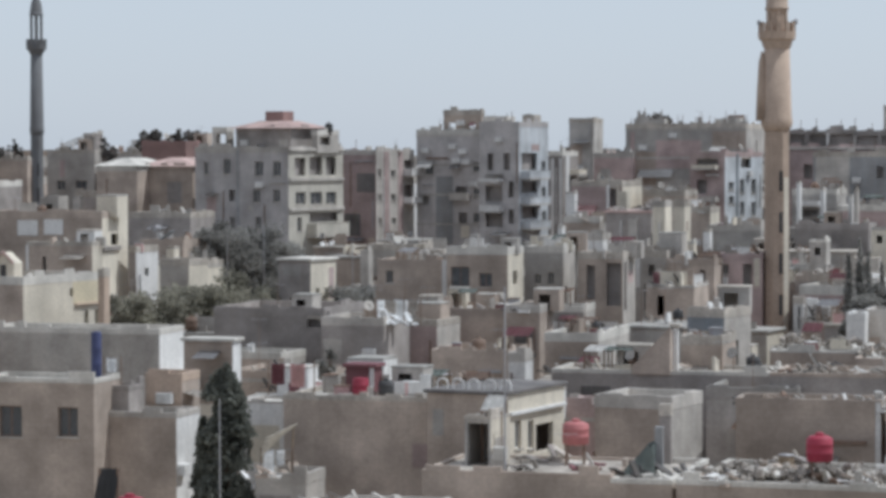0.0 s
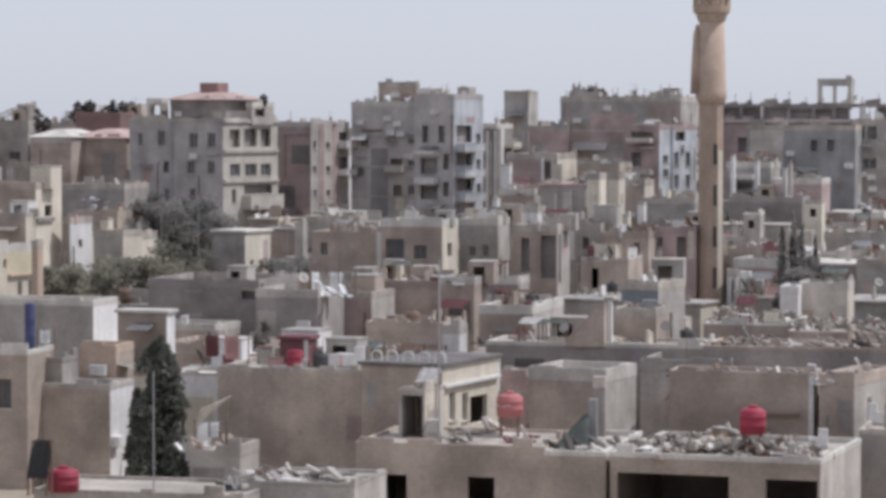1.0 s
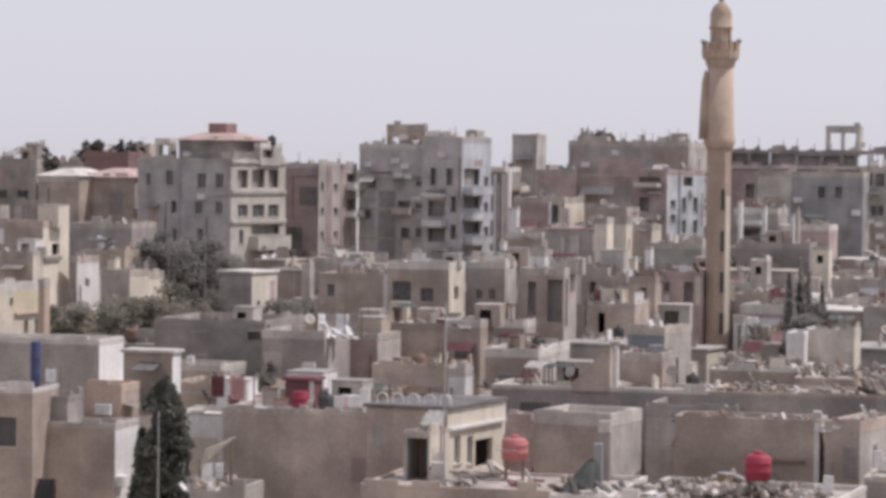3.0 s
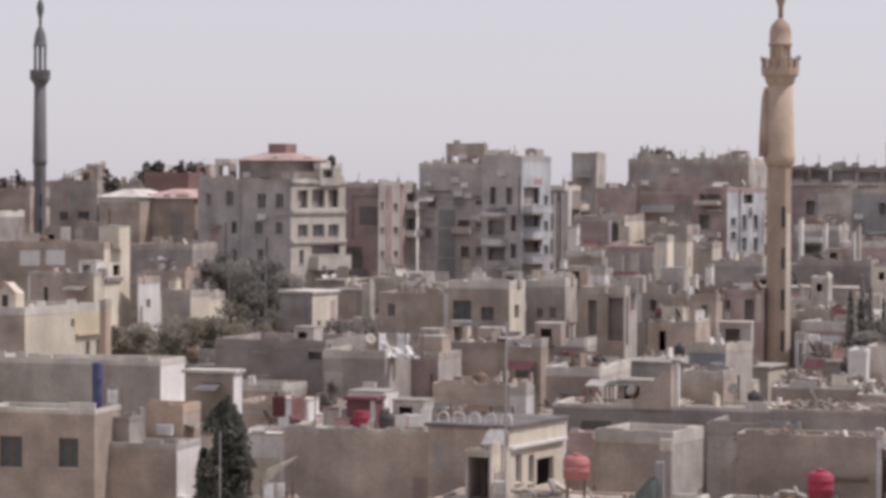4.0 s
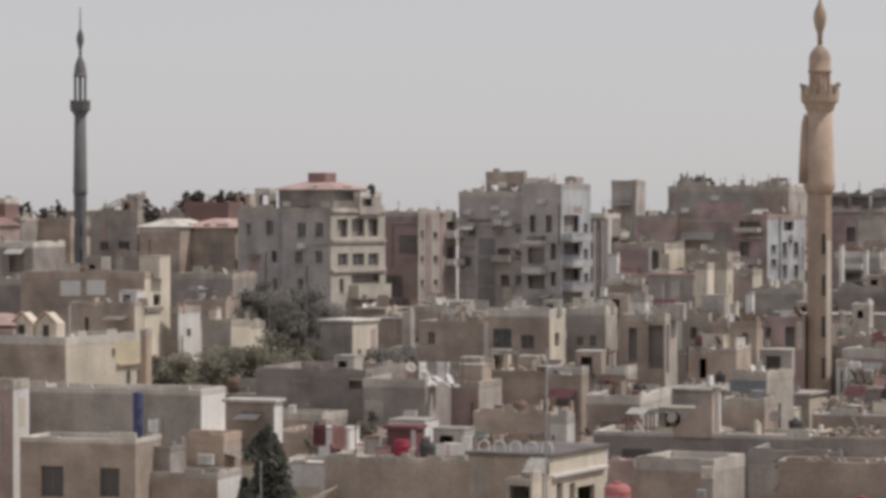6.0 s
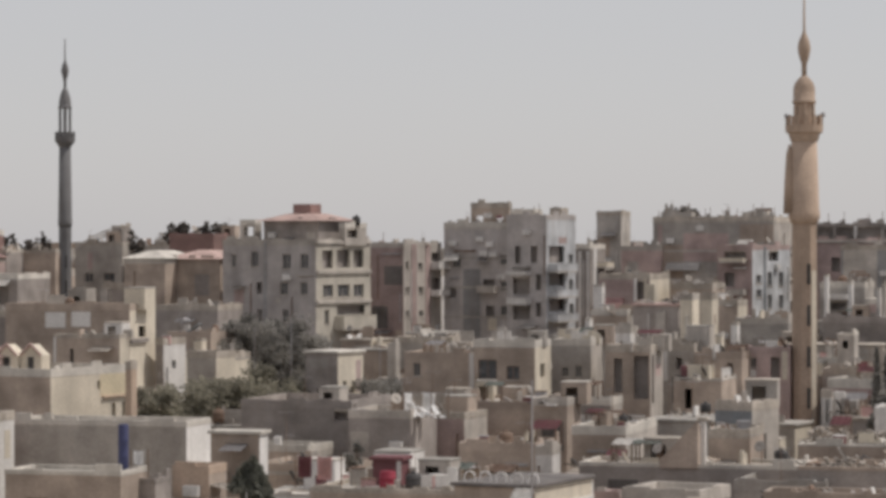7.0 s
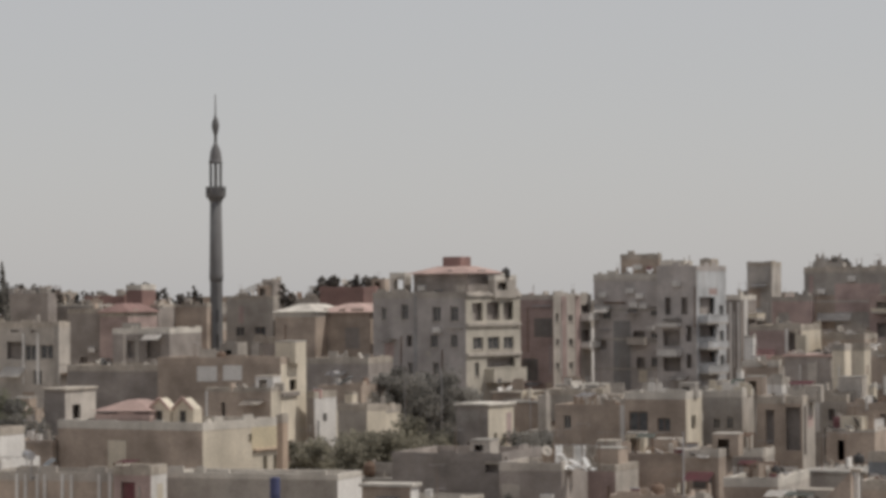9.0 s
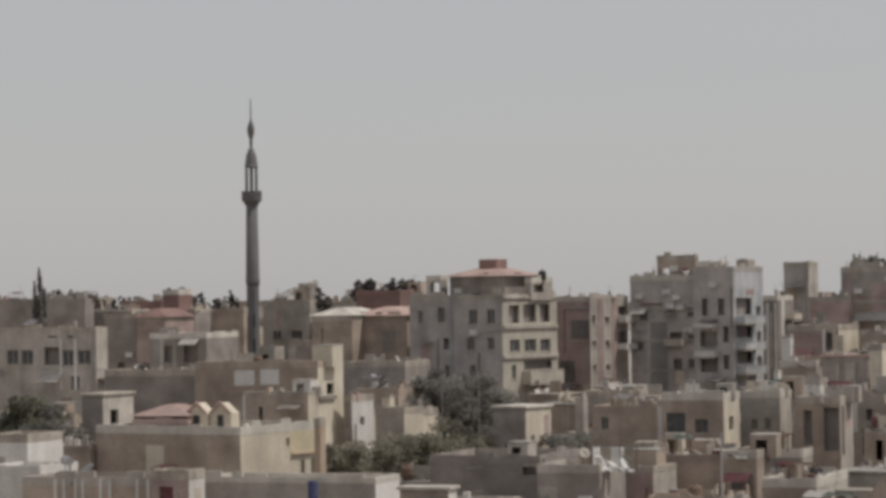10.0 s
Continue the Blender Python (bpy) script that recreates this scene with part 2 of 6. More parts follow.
def busy_bits(rng, w, h, n, taken):
    """Patches, pipes, ledges, awnings and cooling units, clear of the openings."""
    out = []
    for _ in range(n * 4):
        if len(out) >= n:
            break
        k = rng.choice("qqqvlaxxq")
        ww, hh = {"q": (rng.uniform(0.5, 2.2), rng.uniform(0.5, 2.4)), "v": (0.12, rng.uniform(2.5, 6)), "l": (rng.uniform(1.0, 2.6), 0.16), "a": (rng.uniform(1.0, 2.0), 0.3), "x": (0.85, 0.55)}[k]
        if ww > w - 0.4 or hh > h - 0.8:
            continue
        x, z = rng.uniform(0.1, w - ww - 0.1), rng.uniform(max(0.2, h - 11), h - hh - 0.5)
        if any(x < t[1] + 0.05 and x + ww > t[0] - 0.05 and z < t[3] + 0.05 and z + hh > t[2] - 0.05 for t in taken + out):
            continue
        out.append((x, x + ww, z, z + hh, k, rng.choice(("pale", "dark", "brown", "pink", "cream", "grey", "charred")) if k == "q" else rng.choice(("pale", "steel", "white", "rust"))))
    return out


HOLES = ("w", "o", "d", "t", "k")
PLACED = []
ROOFS = {}


def auto_holes(rng, w, z0, z1, storey, ratio=0.7, kinds="wwo"):
    kinds = list(kinds)
    out = []
    n = max(1, int(w / 2.9))
    levels = int((z1 - z0 - 0.6) / storey)
    for lv in range(levels):
        for k in range(n):
            if rng.random() > ratio:
                continue
            ww = rng.choice((0.9, 1.1, 1.4))
            cx = w * (k + 0.5) / n + rng.uniform(-0.3, 0.3)
            zb = z0 + lv * storey + 0.95
            if cx - ww / 2 > 0.25 and cx + ww / 2 < w - 0.25:
                out.append((cx - ww / 2, cx + ww / 2, zb, zb + rng.choice((1.1, 1.3)), rng.choice(kinds), rng.choice(("pale", "rust", "white"))))
    return out


def uneven(bm, rng, w, d, t, z):
    """Loose blocks and worn lengths of coping along the top of a parapet."""
    for length, along in ((w, True), (d, False)):
        p = rng.uniform(0.0, 0.6)
        while p < length - 0.5:
            q = min(length, p + rng.uniform(0.3, 1.6))
            hh = rng.choice((0.05, 0.08, 0.12, 0.2, 0.34))
            if rng.random() < 0.6:
                if along:
                    box(bm, p, q, 0.01, t - 0.02, z - 0.01, z + hh)
                else:
                    box(bm, w - t + 0.02, w - 0.01, p, q, z - 0.01, z + hh)
            p = q + rng.uniform(0.05, 1.0)


def building(key, x, y, turn, w, d, z1, mat, label, front=(), side=(), z0=0.0, parapet=0.5, roof="roof", category="house", auto=0.0, seed=0, side_mat="", storey=3.1, name="house", clutter=0, bands=0, kind="", kinds="wwo", busy=3, joined=False, cap=""):
    """A flat-roofed block: front face w wide, right face d deep, from z0 to the parapet's top z1.
    x, y is the front right corner."""
    rng = random.Random(seed or int(abs(x * 31 + y * 17)) + 7)
    r = pose(0, 0, 0, 0, 0, turn)
    org = Vector((x, y, 0)) - r @ Vector((w, 0, 0))
    home = thing(name, Matrix.Translation((org.x, org.y, z0)) @ r, label, category, "", kind)
    h = z1 - z0
    front, side = list(front), list(side)
    front = [(o[0], o[1], o[2] - z0, o[3] - z0, *o[4:]) for o in front]
    side = [(o[0], o[1], o[2] - z0, o[3] - z0, *o[4:]) for o in side]
    if auto:
        front += auto_holes(rng, w, 0, h - parapet, storey, auto, kinds)
        side += auto_holes(rng, d, 0, h - parapet, storey, auto, kinds)

    def clean(ops, length):
        keep = []
        for o in ops:
            o = (max(o[0], 0.12 if o[4] in HOLES else 0), min(o[1], length - (0.12 if o[4] in HOLES else 0)), max(o[2], 0.0), min(o[3], h - (0.12 if o[4] in HOLES else 0)), *o[4:])
            if o[1] - o[0] > 0.15 and o[3] - o[2] > 0.15:
                keep.append(o)
        return keep
    front, side = clean(front, w), clean(side, d)
    front += busy_bits(rng, w, h - parapet, busy, front)
    side += busy_bits(rng, d, h - parapet, busy // 2, side)
    mf = Matrix()
    ms = Matrix.Translation((w, 0, 0)) @ pose(0, 0, 0, 0, 0, 90)
    bm = bmesh.new()
    facade(bm, mf, w, 0, h, [o for o in front if o[4] in HOLES], 0.24)
    # side_mat mostly colours the right wall paler, as the sun would.
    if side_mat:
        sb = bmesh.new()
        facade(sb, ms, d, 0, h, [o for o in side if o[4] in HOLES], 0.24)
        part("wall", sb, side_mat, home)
    else:
        facade(bm, ms, d, 0, h, [o for o in side if o[4] in HOLES], 0.24)
    facade(bm, Matrix.Translation((0, d, 0)) @ pose(0, 0, 0, 0, 0, -90), d, 0, h, [], 0)
    facade(bm, Matrix.Translation((w, d, 0)) @ pose(0, 0, 0, 0, 0, 180), w, 0, h, [(max(0.1, w - o[1] - 0.1), min(w - 0.1, w - o[0] + d * 0.27), o[2], o[3]) for o in front if o[4] == "t"], 0.2)
    part("wall", bm, mat, home)
    bm = bmesh.new()
    # Dark sheets added close behind openings stand in for dim, hazy rooms.
    for ops, mm, depth in ((front, mf, d), (side, ms, w)):
        for o in ops:
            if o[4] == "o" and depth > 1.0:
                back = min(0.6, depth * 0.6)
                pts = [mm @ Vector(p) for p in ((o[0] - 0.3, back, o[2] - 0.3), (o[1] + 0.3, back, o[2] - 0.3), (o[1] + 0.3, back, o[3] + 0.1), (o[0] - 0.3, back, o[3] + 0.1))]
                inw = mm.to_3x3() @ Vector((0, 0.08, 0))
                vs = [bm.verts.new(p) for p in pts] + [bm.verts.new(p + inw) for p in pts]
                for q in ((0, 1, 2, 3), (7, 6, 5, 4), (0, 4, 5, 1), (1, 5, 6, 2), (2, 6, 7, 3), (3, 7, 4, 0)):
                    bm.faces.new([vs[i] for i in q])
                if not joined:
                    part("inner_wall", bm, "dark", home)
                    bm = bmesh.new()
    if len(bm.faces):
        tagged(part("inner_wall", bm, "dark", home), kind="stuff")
    else:
        bm.free()
    t = 0.2
    zr = h - parapet
    bm = bmesh.new()
    if parapet > 0.02:
        box(bm, 0.004, w - 0.004, 0.004, d - 0.004, zr - 0.18, zr)
        part("roof", bm, roof, home)
        bm = bmesh.new()
        loops = []
        for e, z in ((-0.02, zr + 0.004), (-0.02, h + 0.03), (t, h + 0.03), (t, zr + 0.004)):
            loops.append([bm.verts.new(p) for p in ((e, e, z), (w - e, e, z), (w - e, d - e, z), (e, d - e, z))])
        for k in range(4):
            lo, hi = loops[k], loops[(k + 1) % 4]
            for i in range(4):
                bm.faces.new((lo[i], lo[(i + 1) % 4], hi[(i + 1) % 4], hi[i]))
        uneven(bm, rng, w, d, t, h + 0.03)
        part("parapet", bm, cap or rng.choice(("pale", "roof", mat, "whiteroof", roof)), home)
    else:
        box(bm, -0.15, w + 0.15, -0.15, d + 0.15, h - 0.16, h + 0.02, 0.02)
        part("roof", bm, roof, home)
    for b in range(bands):
        bm = bmesh.new()
        zb = h - parapet - 0.2 - b * storey
        if zb < 0.5:
            break
        box(bm, -0.03, w + 0.03, -0.03, 0.002, zb, zb + 0.22)
        box(bm, w - 0.002, w + 0.03, 0.002, d, zb, zb + 0.22)
        part("floor_band", bm, "pale", home)
    for o in front:
        fit_opening(home, mf, o)
    for o in side:
        fit_opening(home, ms, o)
    rad = math.hypot(w, d) / 2
    cen = org + r @ Vector((w / 2, d / 2, 0))
    PLACED.append((cen.x, cen.y, rad, z1, w, d, turn))
    ROOFS[key] = (org, r, w, d, z0 + zr)
    if clutter:
        scatter(rng, key, clutter)
    return home


def on_roof(key, fx, fy):
    org, r, w, d, z = ROOFS[key]
    p = org + r @ Vector((w * fx, d * fy, 0))
    return p.x, p.y, z


def scatter(rng, key, count):
    for _ in range(int(count * 1.35)):
        x, y, z = on_roof(key, rng.uniform(0.1, 0.9), rng.uniform(0.1, 0.9))
        k = rng.random()
        if k < 0.05:
            water_tank(x, y, z, rng.uniform(0.28, 0.42), rng.uniform(0.6, 0.9), rng.choice(("pale", "rust", "black", "rust")), 0.2)
        elif k < 0.08:
            satellite_dish(x, y, z, rng.uniform(0.26, 0.38), rng.uniform(-40, 60))
        elif k < 0.17:
            antenna(x, y, z, rng.uniform(1.2, 2.6))
        elif k < 0.27:
            stub_column(x, y, z, rng.uniform(0.5, 1.3))
        elif k < 0.37:
            crate(x, y, z, rng)
        elif k < 0.385:
            solar_heater(x, y, z, rng.uniform(-30, 30))
        elif k < 0.62:
            half_wall(x, y, z, rng)
        elif k < 0.68:
            roof_room(x, y, z, rng)
        elif k < 0.93:
            debris(x, y, z, rng, rng.uniform(0.8, 2.0))
        else:
            canopy(x, y, z, rng.uniform(1.0, 2.0), rng.uniform(0.8, 1.4), rng.uniform(0.9, 1.6), -15 + rng.uniform(-6, 6), rng.choice(("steel", "rust", "cloth_green", "white", "maroon")), "weathered sheet shelter on a flat roof", rng.uniform(0.1, 0.5))


def debris(x, y, z, rng, size, pale="", dark=""):
    """A loose heap of broken slabs, boards and sheets on a roof or yard."""
    ob = thing("debris_heap", pose(x, y, z, 0, 0, rng.uniform(-40, 20)), "heap of broken slabs, boards and rags", "debris", "roof debris")
    for name, n, mt in (("rubble", 5, pale or rng.choice(("whiteroof", "pale", "white", "roof"))), ("scrap", 5, dark or rng.choice(("charred", "rust", "dark", "black", "brown")))):
        bm = bmesh.new()
        for _ in range(n):
            a, b, c = size * rng.uniform(0.15, 0.6), size * rng.uniform(0.1, 0.35), rng.uniform(0.04, 0.14)
            tip = rng.choice((0, 0, 10, 25, 60))
            m = Matrix.Translation((rng.uniform(-0.5, 0.5) * size, rng.uniform(-0.4, 0.4) * size, a * 0.5 * math.sin(radians(tip)) + c / 2 + rng.choice((0, 0, 0.12, 0.25)) * size * 0.6)) @ pose(0, 0, 0, rng.uniform(-8, 8), tip, rng.uniform(-50, 50))
            bmesh.ops.create_cube(bm, size=1.0, matrix=m @ Matrix.Diagonal((a, b, c, 1)))
        tagged(part(name, bm, mt, ob), kind="stuff")
    return ob


def broken_top(key, n, seed, mats=("dark", "grey", "pink", "brown"), tall=1.0):
    """Ragged remains of an upper storey along the front edge of a roof."""
    rng = random.Random(seed)
    org, r, w, d, z = ROOFS[key]
    for k in range(n):
        p = org + r @ Vector((w * (k + rng.uniform(0.2, 0.8)) / n, rng.uniform(0.4, min(2.5, d * 0.4)), 0))
        ob = thing("wall_remnant", Matrix.Translation((p.x, p.y, z)) @ r, "ragged stump of a broken wall on a ruined roof", "wall", "broken walls")
        ww = w / n * rng.uniform(0.35, 0.95)
        bm = bmesh.new()
        m = max(3, int(ww / 0.35))
        top = tall * rng.uniform(0.5, 1.3)
        outline = [(-ww / 2, 0.0)]
        for i in range(m):
            top = max(0.25, min(1.6 * tall, top + rng.uniform(-0.35, 0.35)))
            outline += [(-ww / 2 + ww * i / m, top), (-ww / 2 + ww * (i + 1) / m - 0.02, top + rng.uniform(-0.08, 0.08))]
        outline.append((ww / 2, 0.0))
        fr = [bm.verts.new((a, -0.1, b)) for a, b in outline]
        bk = [bm.verts.new((a, 0.1, b)) for a, b in outline]
        bm.faces.new(fr)
        bm.faces.new(list(reversed(bk)))
        for i in range(len(fr)):
            j = (i + 1) % len(fr)
            bm.faces.new((fr[i], bk[i], bk[j], fr[j]))
        part("blocks", bm, rng.choice(mats), ob)
        bm = bmesh.new()
        rod(bm, (ww * 0.3, 0, 0.1), (ww * 0.36, 0.05, top + rng.uniform(0.3, 0.9)), 0.035, None, 5)
        part("reinforcing_bar", bm, "rust", ob)


def half_wall(x, y, z, rng):
    """A run of loose block wall, stepped where blocks are missing."""
    ob = thing("block_wall", pose(x, y, z, 0, 0, -15 + rng.choice((0, 0, 90))), "short unfinished concrete-block wall on a roof", "wall", "roof walls")
    w, h = rng.uniform(0.8, 2.4), rng.uniform(0.4, 1.2)
    bm = bmesh.new()
    n = max(2, int(w / 0.42))
    for k in range(n):
        hh = max(0.2, h - 0.2 * rng.choice((0, 0, 0, 1, 2)))
        box(bm, -w / 2 + w * k / n, -w / 2 + w * (k + 1) / n - 0.006, -0.09, 0.09, 0, hh)
    part("blocks", bm, rng.choice(("grey", "pale", "brown", "cream", "white", "pale")), ob)
    bm = bmesh.new()
    box(bm, -w / 2 - 0.02, w / 2 + 0.02, -0.12, 0.12, 0, 0.12)
    part("footing", bm, "pale", ob)


def roof_room(x, y, z, rng):
    """A stairhead: a small room with a doorway and a slab over it."""
    ob = thing("stairhead", pose(x, y, z, 0, 0, -15 + rng.uniform(-5, 5)), "small plastered stairhead on a flat roof", "stairhead", "stairheads")
    w, d, h = rng.uniform(1.2, 2.0), rng.uniform(1.2, 2.2), rng.uniform(1.0, 1.7)
    bm = bmesh.new()
    facade(bm, Matrix(), w, 0, h, [(w * 0.2, w * 0.65, 0.05, h * 0.8)] if rng.random() < 0.5 else [], 0.15)
    facade(bm, Matrix.Translation((w, 0, 0)) @ pose(0, 0, 0, 0, 0, 90), d, 0, h, [], 0)
    facade(bm, Matrix.Translation((0, d, 0)) @ pose(0, 0, 0, 0, 0, -90), d, 0, h, [], 0)
    facade(bm, Matrix.Translation((w, d, 0)) @ pose(0, 0, 0, 0, 0, 180), w, 0, h, [], 0)
    part("wall", bm, rng.choice(("pale", "cream", "brown", "grey", "white")), ob)
    bm = bmesh.new()
    box(bm, -0.04, w + 0.04, -0.04, d + 0.04, h, h + 0.1, 0.02)
    part("slab", bm, rng.choice(("roof", "pale", "greyroof")), ob)


def water_tank(x, y, z, r, h, mat, stand=0.35, label=""):
    names = {"rust": "rusty brown steel", "pale": "off-white plastic", "red": "red plastic", "faded_red": "faded red plastic", "white": "white plastic", "steel": "galvanised steel", "black": "black plastic"}
    ob = thing("water_tank", pose(x, y, z), label or names.get(mat, "dull") + " water tank on a low roof stand", "water tank", "rooftop water tanks")
    bm = bmesh.new()
    lathe(bm, [(r * 0.9, stand), (r, stand + 0.06), (r, stand + h * 0.32), (r * 1.03, stand + h * 0.34), (r, stand + h * 0.36), (r, stand + h * 0.64), (r * 1.03, stand + h * 0.66), (r, stand + h * 0.68), (r, stand + h * 0.86), (r * 0.7, stand + h * 0.97), (r * 0.3, stand + h)], 18)
    part("tank", bm, mat, ob, "", True)
    bm = bmesh.new()
    lathe(bm, [(r * 0.32, stand + h * 0.99), (r * 0.34, stand + h + 0.08), (r * 0.2, stand + h + 0.12)], 12)
    part("lid", bm, mat, ob)
    for sx in (-1, 1):
        for sy in (-1, 1):
            bm = bmesh.new()
            box(bm, sx * r * 0.62 - 0.04, sx * r * 0.62 + 0.04, sy * r * 0.62 - 0.04, sy * r * 0.62 + 0.04, 0, stand + 0.02)
            part("leg", bm, "rust", ob)
    return ob


def satellite_dish(x, y, z, r, yaw):
    ob = thing("satellite_dish", pose(x, y, z, 0, 0, yaw), "pale satellite dish on a short pole", "satellite dish", "rooftop dishes")
    bm = bmesh.new()
    rod(bm, (0, 0.08, 0), (0, 0.08, 0.9), 0.03)
    part("pole", bm, "rust", ob)
    bm = bmesh.new()
    lathe(bm, [(0.02, 0.0), (r * 0.5, 0.045), (r, 0.17), (r, 0.19), (r * 0.5, 0.065), (0.02, 0.02)], 18)
    bm.transform(pose(0, 0, 0.95, 62, 0, 0))
    part("dish", bm, "pale", ob, "", True)
    bm = bmesh.new()
    rod(bm, (0, -0.1, 0.85), (0, -0.55, 1.15), 0.015)
    part("arm", bm, "steel", ob)


def antenna(x, y, z, h):
    ob = thing("antenna", pose(x, y, z), "thin metal aerial mast on a roof", "antenna", "aerials")
    bm = bmesh.new()
    rod(bm, (0, 0, 0), (0, 0, h), 0.03, 0.015)
    part("mast", bm, "rust", ob)
    bm = bmesh.new()
    teeth = []
    for k in range(5):
        s = 0.25 if k % 2 else -0.25
        teeth += [(-0.4 + 0.2 * k, -s, h * 0.95), (-0.4 + 0.2 * k, s, h * 0.95)]
    tube(bm, [(-0.5, 0, h * 0.95)] + teeth + [(0.5, 0, h * 0.95)], 0.012, 5)
    part("aerial", bm, "steel", ob)


def stub_column(x, y, z, h):
    ob = thing("column_stub", pose(x, y, z), "bare concrete column stub with reinforcing bars", "column", "column stubs")
    bm = bmesh.new()
    box(bm, -0.16, 0.16, -0.16, 0.16, 0, h, 0.02)
    part("column", bm, "pale", ob)
    for sx in (-0.1, 0.1):
        for sy in (0.1,):
            bm = bmesh.new()
            rod(bm, (sx, sy, h - 0.05), (sx * 1.3, sy * 1.2, h + 0.6), 0.012, None, 5)
            part("reinforcing_bar", bm, "rust", ob)


def crate(x, y, z, rng):
    ob = thing("box", pose(x, y, z, 0, 0, rng.uniform(-40, 40)), "weathered storage box lying on a flat roof", "box", "rooftop boxes")
    a, b, h = rng.uniform(0.4, 0.9), rng.uniform(0.3, 0.6), rng.uniform(0.4, 0.9)
    bm = bmesh.new()
    box(bm, -a / 2, a / 2, -b / 2, b / 2, 0, h, 0.03)
    part("body", bm, rng.choice(("pale", "white", "timber", "maroon", "cloth_pink", "steel")), ob)
    bm = bmesh.new()
    box(bm, -a / 2 - 0.03, a / 2 + 0.03, -b / 2 - 0.03, b / 2 + 0.03, h + 0.002, h + 0.06, 0.02)
    part("lid", bm, rng.choice(("steel", "white", "rust")), ob)


def solar_heater(x, y, z, yaw):
    ob = thing("solar_water_heater", pose(x, y, z, 0, 0, yaw), "solar water heater with tilted panel and drum", "solar heater", "solar heaters")
    bm = bmesh.new()
    box(bm, -0.9, 0.9, -0.7, 0.7, -0.04, 0.04)
    bm.transform(pose(0, 0, 0.65, 0, -38, 0))
    part("panel", bm, "bluegrey", ob)
    bm = bmesh.new()
    rod(bm, (-0.75, -0.75, 1.45), (-0.75, 0.75, 1.45), 0.26, None, 14)
    part("drum", bm, "steel", ob)
    for sx, sy, hh in ((-0.75, -0.65, 1.3), (-0.75, 0.65, 1.3), (0.6, -0.65, 0.25), (0.6, 0.65, 0.25)):
        bm = bmesh.new()
        box(bm, sx - 0.03, sx + 0.03, sy - 0.03, sy + 0.03, 0, hh)
        part("leg", bm, "steel", ob)


def crown_of(parent, rng, n, size, where, mat):
    """A crown of n small leaf sprays, each a bent pair of triangles."""
    g = np.random.default_rng(rng.randrange(10 ** 6))
    centre = np.array([where(rng) for _ in range(n)])
    a = g.normal(size=(n, 3))
    a /= np.linalg.norm(a, axis=1)[:, None]
    b = np.cross(a, g.normal(size=(n, 3)))
    b /= np.linalg.norm(b, axis=1)[:, None]
    c = np.cross(a, b)
    s = size * g.uniform(0.6, 1.4, (n, 1))
    pts = np.stack([centre + b * s, centre + c * s * 0.7 + a * s * 0.2, centre - b * s * 0.9, centre - c * s * 0.7 + a * s * 0.2], 1).reshape(-1, 3)
    base = np.arange(n)[:, None] * 4
    tris = np.concatenate([base + [0, 1, 2], base + [0, 2, 3]])
    me = bpy.data.meshes.new("crown")
    me.from_pydata(pts.tolist(), [], tris.tolist())
    me.materials.append(MATS[mat])
    ob = new("crown", me)
    ob.parent = parent
    return ob


def cypress(x, y, h, r, label, z=0.0, n=13000, mat="leaf_cypress", seed=3):
    rng = random.Random(seed)
    ob = thing("cypress_tree", pose(x, y, z), label, "tree", "cypresses")
    bm = bmesh.new()
    rod(bm, (0, 0, 0), (0, 0, h * 0.9), r * 0.14, r * 0.02)
    part("trunk", bm, "bark", ob)
    tips = []
    for k in range(26):
        u = rng.uniform(0.03, 0.8)
        a = rng.uniform(0, 2 * math.pi)
        rr = r * (1 - u) ** 0.6 * rng.uniform(0.3, 0.8)
        tips.append((rr * math.cos(a), rr * math.sin(a), u * h, h * rng.uniform(0.1, 0.24), r * rng.uniform(0.28, 0.5)))
    tips += [(0, 0, h * 0.7, h * 0.3, r * 0.35), (0, 0, h * 0.35, h * 0.5, r * 0.7), (0, 0, h * 0.05, h * 0.5, r * 0.8)] * 4

    def where(g):
        cx, cy, cz, hh, rad = g.choice(tips)
        u = g.random()
        a = g.uniform(0, 2 * math.pi)
        q = rad * (1 - u) ** 0.6 * math.sqrt(g.random())
        return cx * (1 - 0.4 * u) + q * math.cos(a), cy * (1 - 0.4 * u) + q * math.sin(a), min(h, cz + u * hh)
    crown_of(ob, rng, n, 0.13, where, mat)
    return ob


